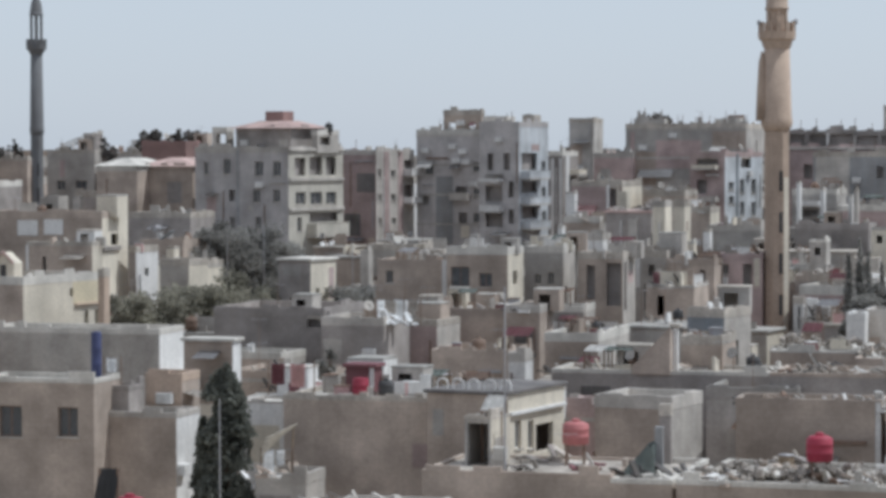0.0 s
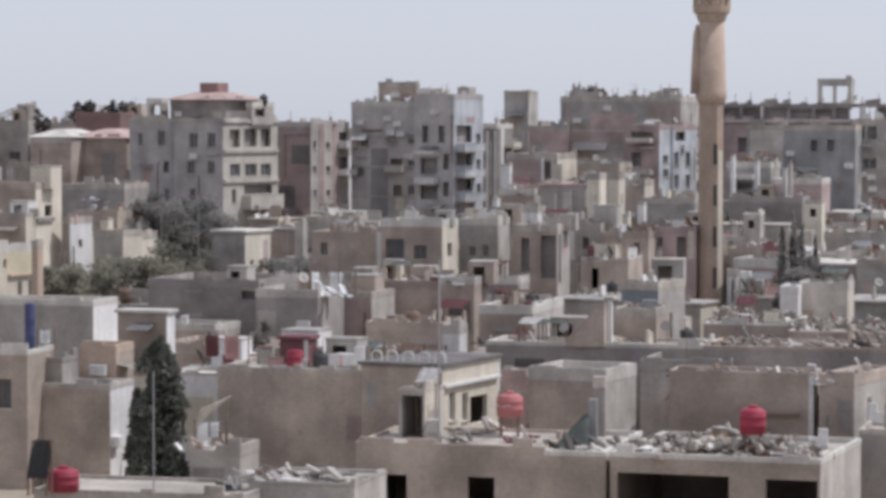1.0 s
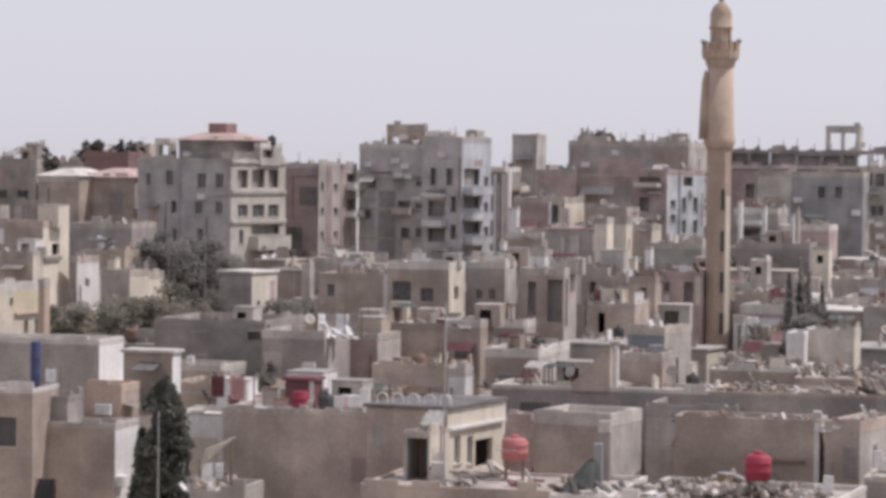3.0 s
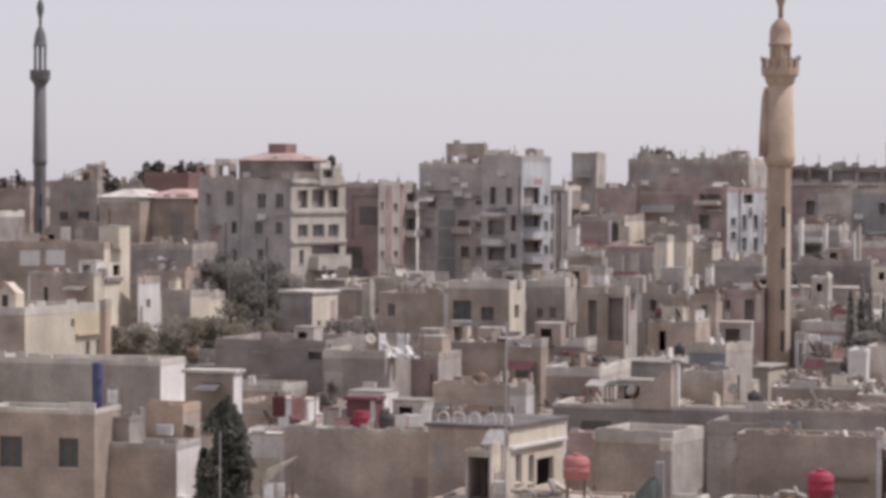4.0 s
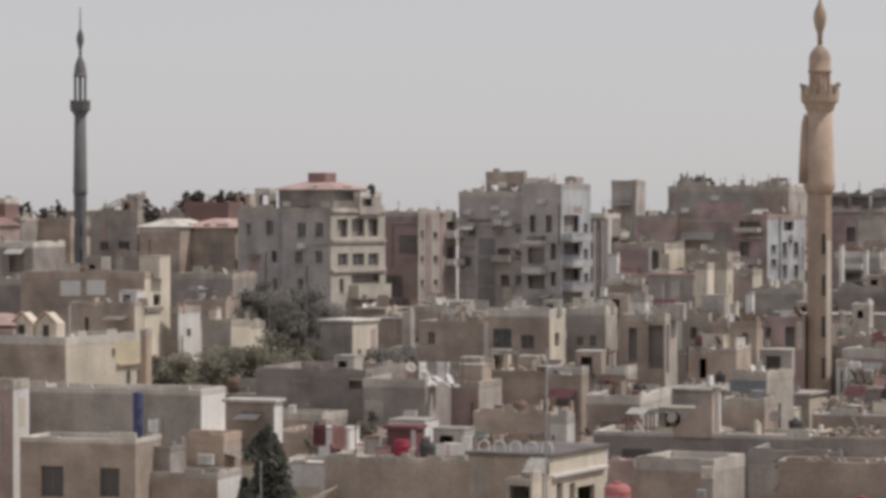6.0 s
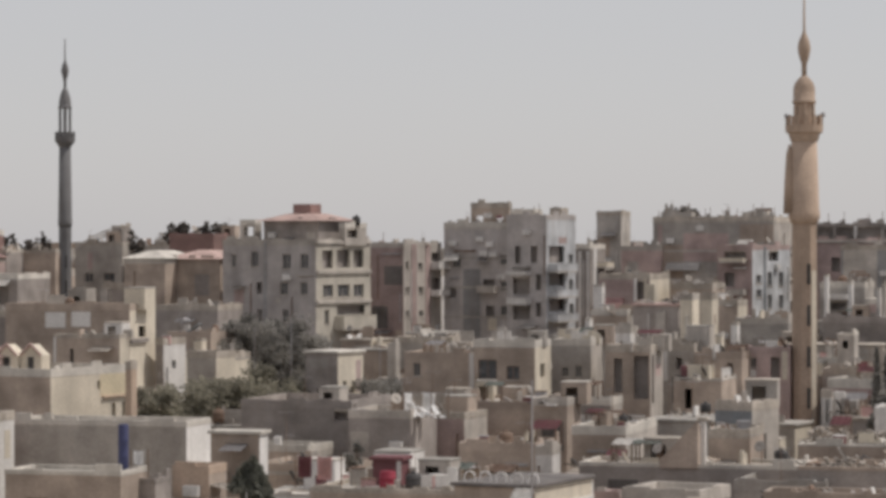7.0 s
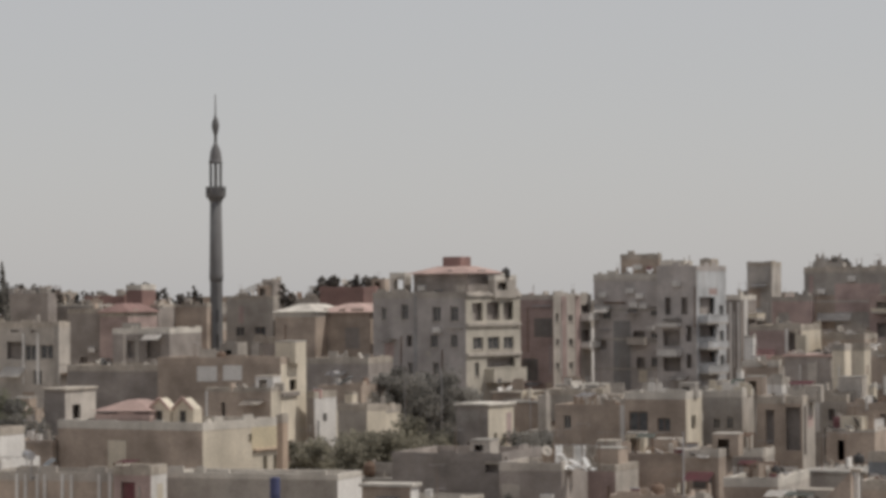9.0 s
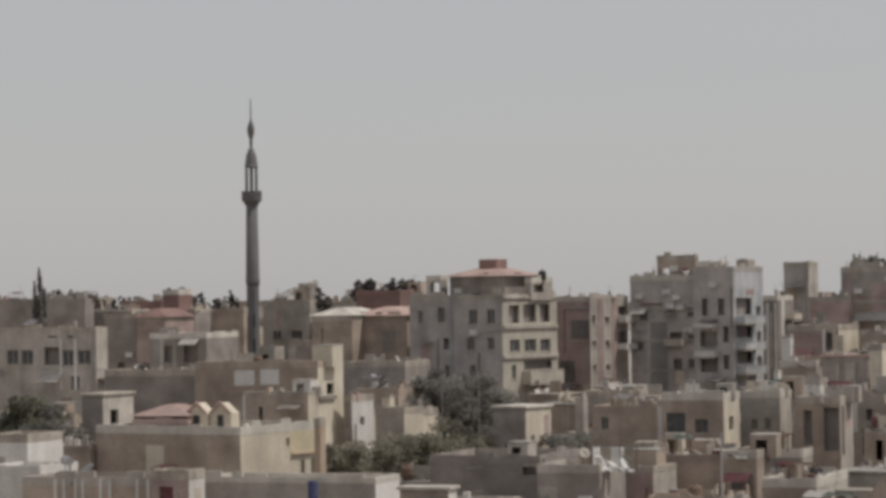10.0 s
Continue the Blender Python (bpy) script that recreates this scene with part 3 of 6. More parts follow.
def tree(x, y, h, r, label, mat="leaf_olive", z=0.0, n=3500, seed=5, size=0.16, trunk=0.4, clumps=22):
    rng = random.Random(seed)
    ob = thing("tree", pose(x, y, z), label, "tree", "trees")
    if r > 2:
        PLACED.append((x, y, r * 1.5, h, r, r, 0))
    bm = bmesh.new()
    rod(bm, (0, 0, 0), (0.1, 0, h * trunk), 0.16 + h * 0.012, 0.1)
    part("trunk", bm, "bark", ob)
    cl = []
    for k in range(clumps):
        a, q = rng.uniform(0, 2 * math.pi), r * math.sqrt(rng.random()) * 0.85
        zc = h * trunk + (h * (1 - trunk)) * rng.uniform(0.1, 0.88) * (1 - 0.35 * (q / r) ** 2)
        cl.append((q * math.cos(a), q * math.sin(a), zc, r * rng.uniform(0.18, 0.4)))
    for k in range(6):
        bm = bmesh.new()
        c = cl[k]
        rod(bm, (0.08, 0, h * trunk * 0.85), (c[0], c[1], c[2]), 0.09, 0.025, 6)
        part("limb", bm, "bark", ob)

    def where(g):
        cx, cy, cz, rad = g.choice(cl)
        v = Vector((g.gauss(0, 1), g.gauss(0, 1), g.gauss(0, 0.8)))
        v = v.normalized() * rad * g.random() ** 0.45
        return cx + v.x, cy + v.y, cz + v.z * 0.8
    crown_of(ob, rng, n, size, where, mat)
    return ob


def minaret(x, y, label, mat, shaft_r, lower_r, z_ring, z_balc, z_dome, z_neck, z_tip, balc_r, lantern_r, turret=True):
    """Round shaft on an eight-sided stem, a balcony, an open lantern, a dome and a bulbous finial."""
    ob = thing("minaret", pose(x, y, 0), label, "minaret")
    bm = bmesh.new()
    lathe(bm, [(lower_r * 1.04, 0), (lower_r, z_ring - 0.6)], 8)
    bm.transform(pose(0, 0, 0, 0, 0, 22.5))
    part("stem", bm, mat, ob)
    bm = bmesh.new()
    lathe(bm, [(lower_r, z_ring - 0.6), (shaft_r * 1.04, z_ring - 0.1), (shaft_r * 1.05, z_ring + 0.25), (shaft_r, z_ring + 0.45), (shaft_r * 0.84, z_balc - 1.0)], 20)
    part("shaft", bm, mat, ob, "", True)
    bm = bmesh.new()
    lathe(bm, [(shaft_r * 0.8, z_balc - 1.3), (shaft_r * 0.95, z_balc - 1.0), (balc_r * 0.82, z_balc - 0.6), (balc_r * 0.97, z_balc - 0.45), (balc_r, z_balc + 0.12)], 16)
    balc = part("balcony", bm, mat, ob)
    for k in range(12):
        a = 2 * math.pi * k / 12
        bm = bmesh.new()
        bmesh.ops.create_cube(bm, size=1.0, matrix=Matrix.Translation((balc_r * 0.94 * math.cos(a), balc_r * 0.94 * math.sin(a), z_balc + 0.5)) @ pose(0, 0, 0, 0, 0, math.degrees(a)) @ Matrix.Diagonal((0.08, balc_r * 0.22, 0.76, 1)))
        part("rail_panel", bm, mat, balc)
    lr = lantern_r
    if turret:
        bm = bmesh.new()
        lathe(bm, [(lr * 0.98, z_balc + 0.1), (lr * 0.95, z_dome + 0.05)], 12)
        part("lantern_wall", bm, mat, ob)
        for k in range(6):
            bm = bmesh.new()
            box(bm, -0.13, 0.13, -lr * 0.98, -lr * 0.7, z_balc + 0.7, z_dome - 0.25)
            bm.transform(pose(0, 0, 0, 0, 0, 60 * k))
            part("slot_window", bm, "black", ob)
    for k in range(6):
        a = 2 * math.pi * (k + 0.5) / 6
        bm = bmesh.new()
        rod(bm, (lr * math.cos(a), lr * math.sin(a), z_balc + 0.1), (lr * math.cos(a), lr * math.sin(a), z_dome + 0.02), 0.13)
        part("lantern_column", bm, mat, ob)
    hd, dr, blunt = z_neck - z_dome, lr * 1.12, 0.55 if turret else 0.2
    bm = bmesh.new()
    lathe(bm, [(dr * 1.08, z_dome), (dr * 1.08, z_dome + 0.22), (dr, z_dome + 0.24), (dr * 0.99, z_dome + hd * blunt), (dr * 0.82, z_dome + hd * (blunt + (1 - blunt) * 0.45)), (dr * 0.5, z_dome + hd * (blunt + (1 - blunt) * 0.78)), (dr * 0.22, z_neck)], 18)
    part("dome", bm, mat, ob, "", True)
    hh, q = z_tip - z_neck, dr * 0.6
    bm = bmesh.new()
    lathe(bm, [(dr * 0.22, z_neck), (dr * 0.24, z_neck + hh * 0.14), (q * 0.8, z_neck + hh * 0.25), (q, z_neck + hh * 0.34), (q * 0.85, z_neck + hh * 0.43), (q * 0.3, z_neck + hh * 0.54), (0.1, z_neck + hh * 0.58), (0.07, z_tip)], 12)
    part("finial", bm, mat, ob, "", True)
    for k in range(int((z_ring - 2) / 3.2)):
        bm = bmesh.new()
        box(bm, 0.1, 0.38, -lower_r * 0.98, -lower_r + 0.3, 2 + k * 3.2, 3.6 + k * 3.2)
        part("slot_window", bm, "black", ob)
    if turret:
        # Cream plate added on the sunward facet, sunlight put into its colour.
        bm = bmesh.new()
        box(bm, -0.27, 0.27, -0.02, 0.05, 0, z_ring - 4.2)
        bm.transform(pose(0, 0, 0, 0, 0, 45) @ Matrix.Translation((0, -lower_r * 0.96, 0)))
        part("rendered_strip", bm, "cream", ob, "pale strip for the sunlit facet of the stem")
        bm = bmesh.new()
        lathe(bm, [(0.5, z_ring + 0.2), (0.42, z_ring + 2.5), (0.28, z_balc - 2.2), (0.08, z_balc - 1.4)], 12)
        bm.transform(Matrix.Translation((-shaft_r * 0.98, -0.15, 0)))
        part("stair_turret", bm, mat, ob, "slim weathered stair turret", True)
        for k, (a, zz) in enumerate(((-20, 0.9), (20, 0.95), (200, 0.8))):
            bm = bmesh.new()
            lathe(bm, [(0.06, 0), (0.08, 0.1), (0.2, 0.28), (0.21, 0.3)], 12)
            bm.transform(Matrix.Translation((balc_r * 0.88 * math.cos(radians(a)), balc_r * 0.88 * math.sin(radians(a)), z_balc + zz)) @ pose(0, 0, 0, 0, 90, a))
            part("loudspeaker", bm, "steel", ob, "grey horn loudspeaker on the balcony rail", True)
    return ob


def hip_roof(key, over, h, mat, label, top=0.0, top_mat="redtile"):
    org, r, w, d, z = ROOFS[key]
    ob = thing("hip_roof", Matrix.Translation((org.x, org.y, z)) @ r, label, "roof")
    bm = bmesh.new()
    k = min(w, d) * (0.3 if top else 0.42)
    lo = [bm.verts.new(p) for p in ((-over, -over, 0.52), (w + over, -over, 0.52), (w + over, d + over, 0.52), (-over, d + over, 0.52))]
    hi = [bm.verts.new(p) for p in ((k, k, 0.52 + h), (w - k, k, 0.52 + h), (w - k, d - k, 0.52 + h), (k, d - k, 0.52 + h))]
    bm.faces.new(list(reversed(lo)))
    bm.faces.new(hi)
    for i in range(4):
        bm.faces.new((lo[i], lo[(i + 1) % 4], hi[(i + 1) % 4], hi[i]))
    part("slope", bm, mat, ob)
    if top:
        bm = bmesh.new()
        box(bm, k + 0.35, w - k - 0.45, k + 0.2, d - k - 0.2, 0.52 + h, 0.52 + h + top, 0.05)
        part("cupola", bm, top_mat, ob)
    return ob


# ---- ground ----
bm = bmesh.new()
bmesh.ops.create_grid(bm, x_segments=24, y_segments=24, size=4500)
ground = part("ground", bm, "earth")
tagged(ground, "dusty brown earth between the houses", "ground", "", "structure")


def wedge_wall(x, y, turn, w, h0, h1, t, mat, label, z=0.0):
    """A thick wall whose top slopes from h0 to h1, as beside an outside stair."""
    ob = thing("stair_wall", pose(x, y, z, 0, 0, turn), label, "wall")
    bm = bmesh.new()
    n = 7
    for k in range(n):
        hh = h0 + (h1 - h0) * (k + 0.5) / n
        box(bm, w * k / n, w * (k + 1) / n - 0.003, 0, t, 0, hh)
    part("steps", bm, mat, ob)
    bm = bmesh.new()
    vs = [bm.verts.new(p) for p in ((0, -0.14, 0), (w, -0.14, 0), (w, -0.14, h1 + 0.12), (0, -0.14, h0 + 0.12), (0, -0.004, 0), (w, -0.004, 0), (w, -0.004, h1 + 0.12), (0, -0.004, h0 + 0.12))]
    for q in ((0, 1, 2, 3), (7, 6, 5, 4), (0, 4, 5, 1), (3, 2, 6, 7), (1, 5, 6, 2), (0, 3, 7, 4)):
        bm.faces.new([vs[i] for i in q])
    part("side_wall", bm, mat, ob)


def rubble(x, y, z, w, d, h, n, seed=1, mat="rubble", label="heap of broken concrete and rubble"):
    rng = random.Random(seed)
    bm = bmesh.new()
    for _ in range(n):
        px, py = rng.uniform(-w / 2, w / 2), rng.uniform(-d / 2, d / 2)
        pz = h * (1 - (2 * px / w) ** 2) * rng.random()
        s = rng.uniform(0.08, 0.3)
        m = Matrix.Translation((px, py, pz)) @ pose(0, 0, 0, rng.uniform(-40, 40), rng.uniform(-40, 40), rng.uniform(0, 180))
        bmesh.ops.create_cube(bm, size=1.0, matrix=m @ Matrix.Diagonal((s * rng.uniform(0.8, 2.2), s, s * rng.uniform(0.3, 0.9), 1)))
    ob = part("rubble", bm, mat)
    ob.matrix_basis = pose(x, y, z)
    return tagged(ob, label, "rubble", "", "stuff")


def laundry(x, y, z, w, turn, seed=1, mats=("cloth_white", "cloth_white", "cloth_pink")):
    rng = random.Random(seed)
    ob = thing("washing_line", pose(x, y, z, 0, 0, turn), "washing hung on a line between two roof poles", "washing line", "washing lines")
    for px in (0, w):
        bm = bmesh.new()
        rod(bm, (px, 0, 0), (px, 0, 1.7), 0.035)
        part("pole", bm, "rust", ob)
    bm = bmesh.new()
    rod(bm, (0, 0, 1.6), (w, 0, 1.6), 0.012, None, 5)
    part("line", bm, "steel", ob)
    px = 0.15
    while px < w - 0.4:
        cw, ch = rng.uniform(0.4, 0.9), rng.uniform(0.6, 1.2)
        bm = bmesh.new()
        nx, nz = 6, 4
        grid = [[bm.verts.new((px + cw * i / nx, 0.05 * math.sin(i * 1.7 + px) * (j / nz), 1.6 - ch * j / nz - 0.05 * math.sin(math.pi * i / nx))) for i in range(nx + 1)] for j in range(nz + 1)]
        for j in range(nz):
            for i in range(nx):
                bm.faces.new((grid[j][i], grid[j][i + 1], grid[j + 1][i + 1], grid[j + 1][i]))
        bmesh.ops.solidify(bm, geom=bm.faces[:], thickness=0.015)
        part("cloth", bm, rng.choice(mats), ob, "", True)
        px += cw + rng.uniform(0.05, 0.3)


def canopy(x, y, z, w, d, h, turn, mat, label, drop=0.3):
    """A tilted sheet on four posts."""
    ob = thing("canopy", pose(x, y, z, 0, 0, turn), label, "canopy")
    bm = bmesh.new()
    n = max(6, int(w / 0.2))
    a = [bm.verts.new((w * k / n, -0.1, h - drop + 0.03 * (k % 2))) for k in range(n + 1)]
    b = [bm.verts.new((w * k / n, d + 0.1, h + 0.03 * (k % 2))) for k in range(n + 1)]
    for k in range(n):
        bm.faces.new((a[k], a[k + 1], b[k + 1], b[k]))
    bmesh.ops.solidify(bm, geom=bm.faces[:], thickness=0.03)
    part("sheet", bm, mat, ob)
    for px in (0.05, w - 0.05):
        for py, hh in ((0.0, h - drop), (d, h)):
            bm = bmesh.new()
            box(bm, px - 0.04, px + 0.04, py - 0.04, py + 0.04, 0, hh)
            part("post", bm, "rust", ob)
    return ob


def mast(x, y, z, h, r=0.05, label="thin grey metal mast"):
    ob = thing("mast", pose(x, y, z), label, "mast", "masts")
    bm = bmesh.new()
    rod(bm, (0, 0, 0), (0, 0, h), r, r * 0.7)
    part("pole", bm, "steel", ob)
    bm = bmesh.new()
    lathe(bm, [(r * 2.5, 0), (r * 2.5, 0.06), (r * 1.4, 0.1)], 10)
    part("foot", bm, "rust", ob)


def tarpaulin(x, y, z, w, d, h):
    """A heavy cover hung from a pole and spread out over the roof."""
    rng = random.Random(3)
    ob = thing("tarpaulin", pose(x, y, z, 0, 0, -10), "grey-green tarpaulin hung from a dark post over a roof", "tarpaulin")
    bm = bmesh.new()
    nx, ny = 10, 8
    grid = []
    for j in range(ny + 1):
        row = []
        for i in range(nx + 1):
            u, v = i / nx, j / ny
            row.append(bm.verts.new((w * u, -d / 2 + d * v, 0.05 + h * min(1.0, 1.2 * u) ** 1.2 * (1 - abs(2 * v - 1) ** 3) + 0.07 * math.sin(9 * v + 3 * u) + rng.uniform(-0.03, 0.03))))
        grid.append(row)
    for j in range(ny):
        for i in range(nx):
            bm.faces.new((grid[j][i], grid[j][i + 1], grid[j + 1][i + 1], grid[j + 1][i]))
    bmesh.ops.solidify(bm, geom=bm.faces[:], thickness=0.03)
    part("cover", bm, "cloth_green", ob, "", True)
    bm = bmesh.new()
    box(bm, w - 0.1, w + 0.28, -0.2, 0.15, 0, h + 0.8, 0.03)
    part("post", bm, "slate", ob)


def trellis(x, y, z, w):
    """Pale slats nailed across two leaning poles."""
    ob = thing("trellis", pose(x, y, z, 0, 0, -10), "broken pale wooden slats leaning on a house wall", "trellis")
    for k in range(2):
        bm = bmesh.new()
        rod(bm, (w * (0.1 + 0.75 * k), 0.1, 0), (w * (0.15 + 0.75 * k), 0.3, 2.0 + 0.8 * k), 0.05, 0.04, 6)
        part("pole", bm, "timber", ob)
    for k in range(5):
        bm = bmesh.new()
        rod(bm, (0.06 * k, 0.05, 1.3 + 0.2 * k), (w - 0.22 * (4 - k), 0.2, 2.15 + 0.16 * k), 0.045, None, 5)
        part("slat", bm, "cream", ob)


def arched_frame(x, y, z, w, h):
    """Bare pale hoops of a roof that was never covered."""
    ob = thing("roof_frame", pose(x, y, z), "bare pale arched roof frame over a house", "roof frame")
    for k in range(3):
        bm = bmesh.new()
        tube(bm, [(0, 2.2 * k, -1.5)] + [(w * i / 12, 2.2 * k, (h - 0.3 * k) * math.sin(math.pi * (0.5 * i / 12)) ** 0.8) for i in range(13)] + [(w, 2.2 * k, -1.5)], 0.09)
        part("hoop", bm, "pale", ob)
    for k in range(5):
        bm = bmesh.new()
        u = (k + 1) / 6
        rod(bm, (w * u, 0, h * math.sin(math.pi * 0.5 * u) ** 0.8), (w * u, 4.4, (h - 0.6) * math.sin(math.pi * 0.5 * u) ** 0.8), 0.06, None, 6)
        part("purlin", bm, "pale", ob)


def gable(x, y, z, turn, w, h, mat="cream"):
    """A small gabled dormer with an arched window."""
    ob = thing("dormer", pose(x, y, z, 0, 0, turn), "small cream gabled dormer with a tiled edge", "dormer", "dormers")
    bm = bmesh.new()
    pts = ((0, 0), (w, 0), (w, h * 0.6), (w / 2, h), (0, h * 0.6))
    fr = [bm.verts.new((a, 0, b)) for a, b in pts]
    bk = [bm.verts.new((a, 1.6, b)) for a, b in pts]
    bm.faces.new(fr)
    bm.faces.new(list(reversed(bk)))
    for i in range(5):
        bm.faces.new((fr[i], fr[(i + 1) % 5], bk[(i + 1) % 5], bk[i]))
    part("body", bm, mat, ob)
    for s in (0, 1):
        bm = bmesh.new()
        rod(bm, (w * s, -0.1, h * 0.6), (w / 2, -0.1, h + 0.05), 0.1, None, 6)
        part("edge", bm, "pinktile", ob)
    bm = bmesh.new()
    box(bm, w * 0.36, w * 0.64, -0.03, 0.1, h * 0.1, h * 0.55)
    part("window", bm, "black", ob)


def barrel(x, y, z, r, h, mat, label):
    ob = thing("barrel", pose(x, y, z), label, "barrel", "barrels")
    bm = bmesh.new()
    lathe(bm, [(r * 0.96, 0), (r, 0.05), (r, h * 0.33), (r * 1.05, h * 0.35), (r, h * 0.37), (r, h * 0.66), (r * 1.05, h * 0.68), (r, h * 0.7), (r, h - 0.04), (r * 0.94, h)], 16)
    part("drum", bm, mat, ob, "", True)
    bm = bmesh.new()
    lathe(bm, [(r * 0.9, h + 0.002), (r * 0.9, h + 0.03), (r * 0.3, h + 0.05)], 12)
    part("lid", bm, mat, ob)


def town_fill():
    """Low houses that close the view between and behind the named ones."""
    rng = random.Random(42)
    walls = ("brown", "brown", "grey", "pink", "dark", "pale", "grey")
    # Paler list for right walls only: the sun on them is put into colour.
    sunlit_gables = ("cream", "white", "pale", "pale", "brown", "pink", "cream")
    labels = {"brown": "brown concrete-block house with a flat roof", "grey": "grey concrete house with a flat roof", "pink": "pinkish plastered house with a flat roof", "dark": "dark weathered house with a flat roof", "pale": "pale plastered house with a flat roof"}

    def free(x, y, rad):
        return all(math.hypot(x - p[0], y - p[1]) > (rad + p[2]) * 0.72 for p in PLACED)
    for d0, d1, count, ztop in FILL:
        made = 0
        for _ in range(count * 30):
            if made >= count:
                break
            y = rng.uniform(d0, d1)
            x = y * rng.uniform(-0.235, 0.215)
            w, d = (rng.uniform(3.0, 7.5), rng.uniform(4, 8)) if d1 < 320 else (rng.uniform(7, 14), rng.uniform(7, 12))
            if not free(x - w / 2, y + d / 2, math.hypot(w, d) / 2):
                continue
            z = rng.uniform(*ztop)
            mat = rng.choice(walls)
            building("fill%d_%d" % (d0, made), x, y, -rng.uniform(8, 24), w, d, z, mat, labels[mat], parapet=rng.choice((0, 0.4, 0.7)), roof=rng.choice(("roof", "whiteroof", "greyroof", "roof")), side_mat=rng.choice(sunlit_gables), auto=0.55 if d1 < 320 else 0.4, kinds="o", joined=True, busy=2 if d1 < 320 else 0, seed=rng.randrange(9999) + 1, clutter=rng.choice((2, 3, 4, 6)) if d1 < 320 else rng.choice((0, 0, 1)), bands=rng.choice((0, 0, 2)))
            made += 1


def roof_hoop(x, y, z, r):
    """A bent bar that stands along a shed's roof edge."""
    ob = thing("roof_hoop", pose(x, y, z, 0, 0, -20), "bent pale metal hoop on a shed roof", "hoop", "roof hoops")
    bm = bmesh.new()
    tube(bm, [(-r, 0, 0), (-r, 0, 0.2)] + [(-r * math.cos(math.pi * k / 8), 0, 0.25 + r * 0.9 * math.sin(math.pi * k / 8)) for k in range(9)] + [(r, 0, 0.2), (r, 0, 0)], 0.045)
    part("bar", bm, "white", ob)


# ---- the town ----
# Cream, white and pale side_mat walls carry sunlight in their colour.
building("apartment", -15.73, 290, -30, 11.08, 9.99, 18.38, "concrete", "five-storey grey apartment block with a pale sunlit gable", front=[(3.42, 4.23, 15.7, 17.21, "w"), (7.12, 8.12, 15.52, 16.96, "w"), (9.25, 10.18, 15.54, 16.98, "w"), (4.05, 4.73, 13.02, 14.14, "o"), (6.88, 7.74, 12.95, 14.18, "w"), (1.04, 1.59, 15.67, 16.91, "w"), (4.93, 5.27, 8.56, 18.17, "p", "slate"), (4.15, 4.75, 10.23, 11.46, "w"), (7.17, 7.84, 10.29, 11.51, "w"), (9.27, 10.07, 12.99, 14.21, "w")], side=[(1.14, 3.09, 15.55, 17.33, "o"), (3.81, 6.2, 15.6, 17.39, "o"), (6.83, 8.74, 15.59, 17.35, "o"), (1.29, 3.13, 12.71, 13.94, "w"), (3.96, 6.15, 12.68, 13.92, "w"), (6.88, 8.79, 12.65, 13.89, "w"), (1.53, 2.35, 10.05, 11.44, "w"), (3.38, 9.47, 9.4, 10.81, "b", "sand"), (3.78, 9.03, 10.92, 11.82, "o"), (0.05, 10.04, 14.98, 15.32, "l"), (0.09, 10.08, 12.06, 12.4, "l"), (0, 10, 17.96, 18.24, "l")], side_mat="sand", parapet=0.6, name="apartment_building", category="building", busy=9)
building("pent", -15.63, 293, -30, 6.53, 6, 20.23, "dark", "upper storey set back under a red tiled roof", z0=17.78)
hip_roof("pent", 0.6, 0.75, "pinktile", "low red tiled hip roof with a square cupola", 0.95, "redtile")
building("pent2", -13.05, 294, -30, 0.73, 4, 20.03, "pale", "pale rooftop room with a wide opening", side=[(0.43, 2.32, 18.58, 19.76, "o")], z0=17.78)
building("penframe", -22.24, 297, -30, 1.78, 1.2, 20.37, "pale", "open white roof frame with rebar", front=[(0.49, 1.59, 18.61, 20.2, "t")], z0=17.78)
water_tank(-12.01, 296, 19.53, 0.4, 0.9, "black", 0.3)
building("redhouse", -25.98, 300, -20, 6.2, 9, 16.42, "brown", "brown house under a pink tiled roof", auto=0.6)
building("redhouseW", -31.48, 299, -20, 4.56, 8, 16.49, "brown", "brown house under a whitened hip roof", auto=0.5)
hip_roof("redhouseW", 0.3, 0.8, "whiteroof", "whitened low hip roof")
hip_roof("redhouse", 0.4, 0.9, "pinktile", "faded pink tiled hip roof")
building("redhouse2", -24.97, 303, -15, 1.35, 8, 16.3, "grey", "narrow grey house with tall windows", front=[(0.21, 0.7, 11.67, 14.27, "o")])
building("pinkblock", -7.53, 305, -28, 3.89, 8.12, 18.06, "brick", "red-brown apartment block with pale window bays", side=[(1.63, 2.71, 8.24, 17.9, "p", "brick"), (4.64, 5.62, 8.17, 17.91, "p", "brick"), (0.44, 1.15, 12.82, 13.52, "w"), (3.15, 4.11, 15.26, 15.96, "w"), (3.19, 4.15, 12.79, 13.5, "w"), (0.39, 1.11, 15.27, 16.14, "w"), (3.23, 4.19, 10.32, 11.03, "w"), (0.48, 1.19, 10.37, 11.07, "w"), (5.69, 8.16, 15.25, 16.08, "b", "white"), (5.92, 7.89, 16.14, 17.02, "o"), (5.97, 7.94, 13.17, 14.36, "o"), (5.74, 8.21, 12.4, 13.11, "b", "white")], side_mat="pale", clutter=5, name="apartment_building", category="building", busy=12)
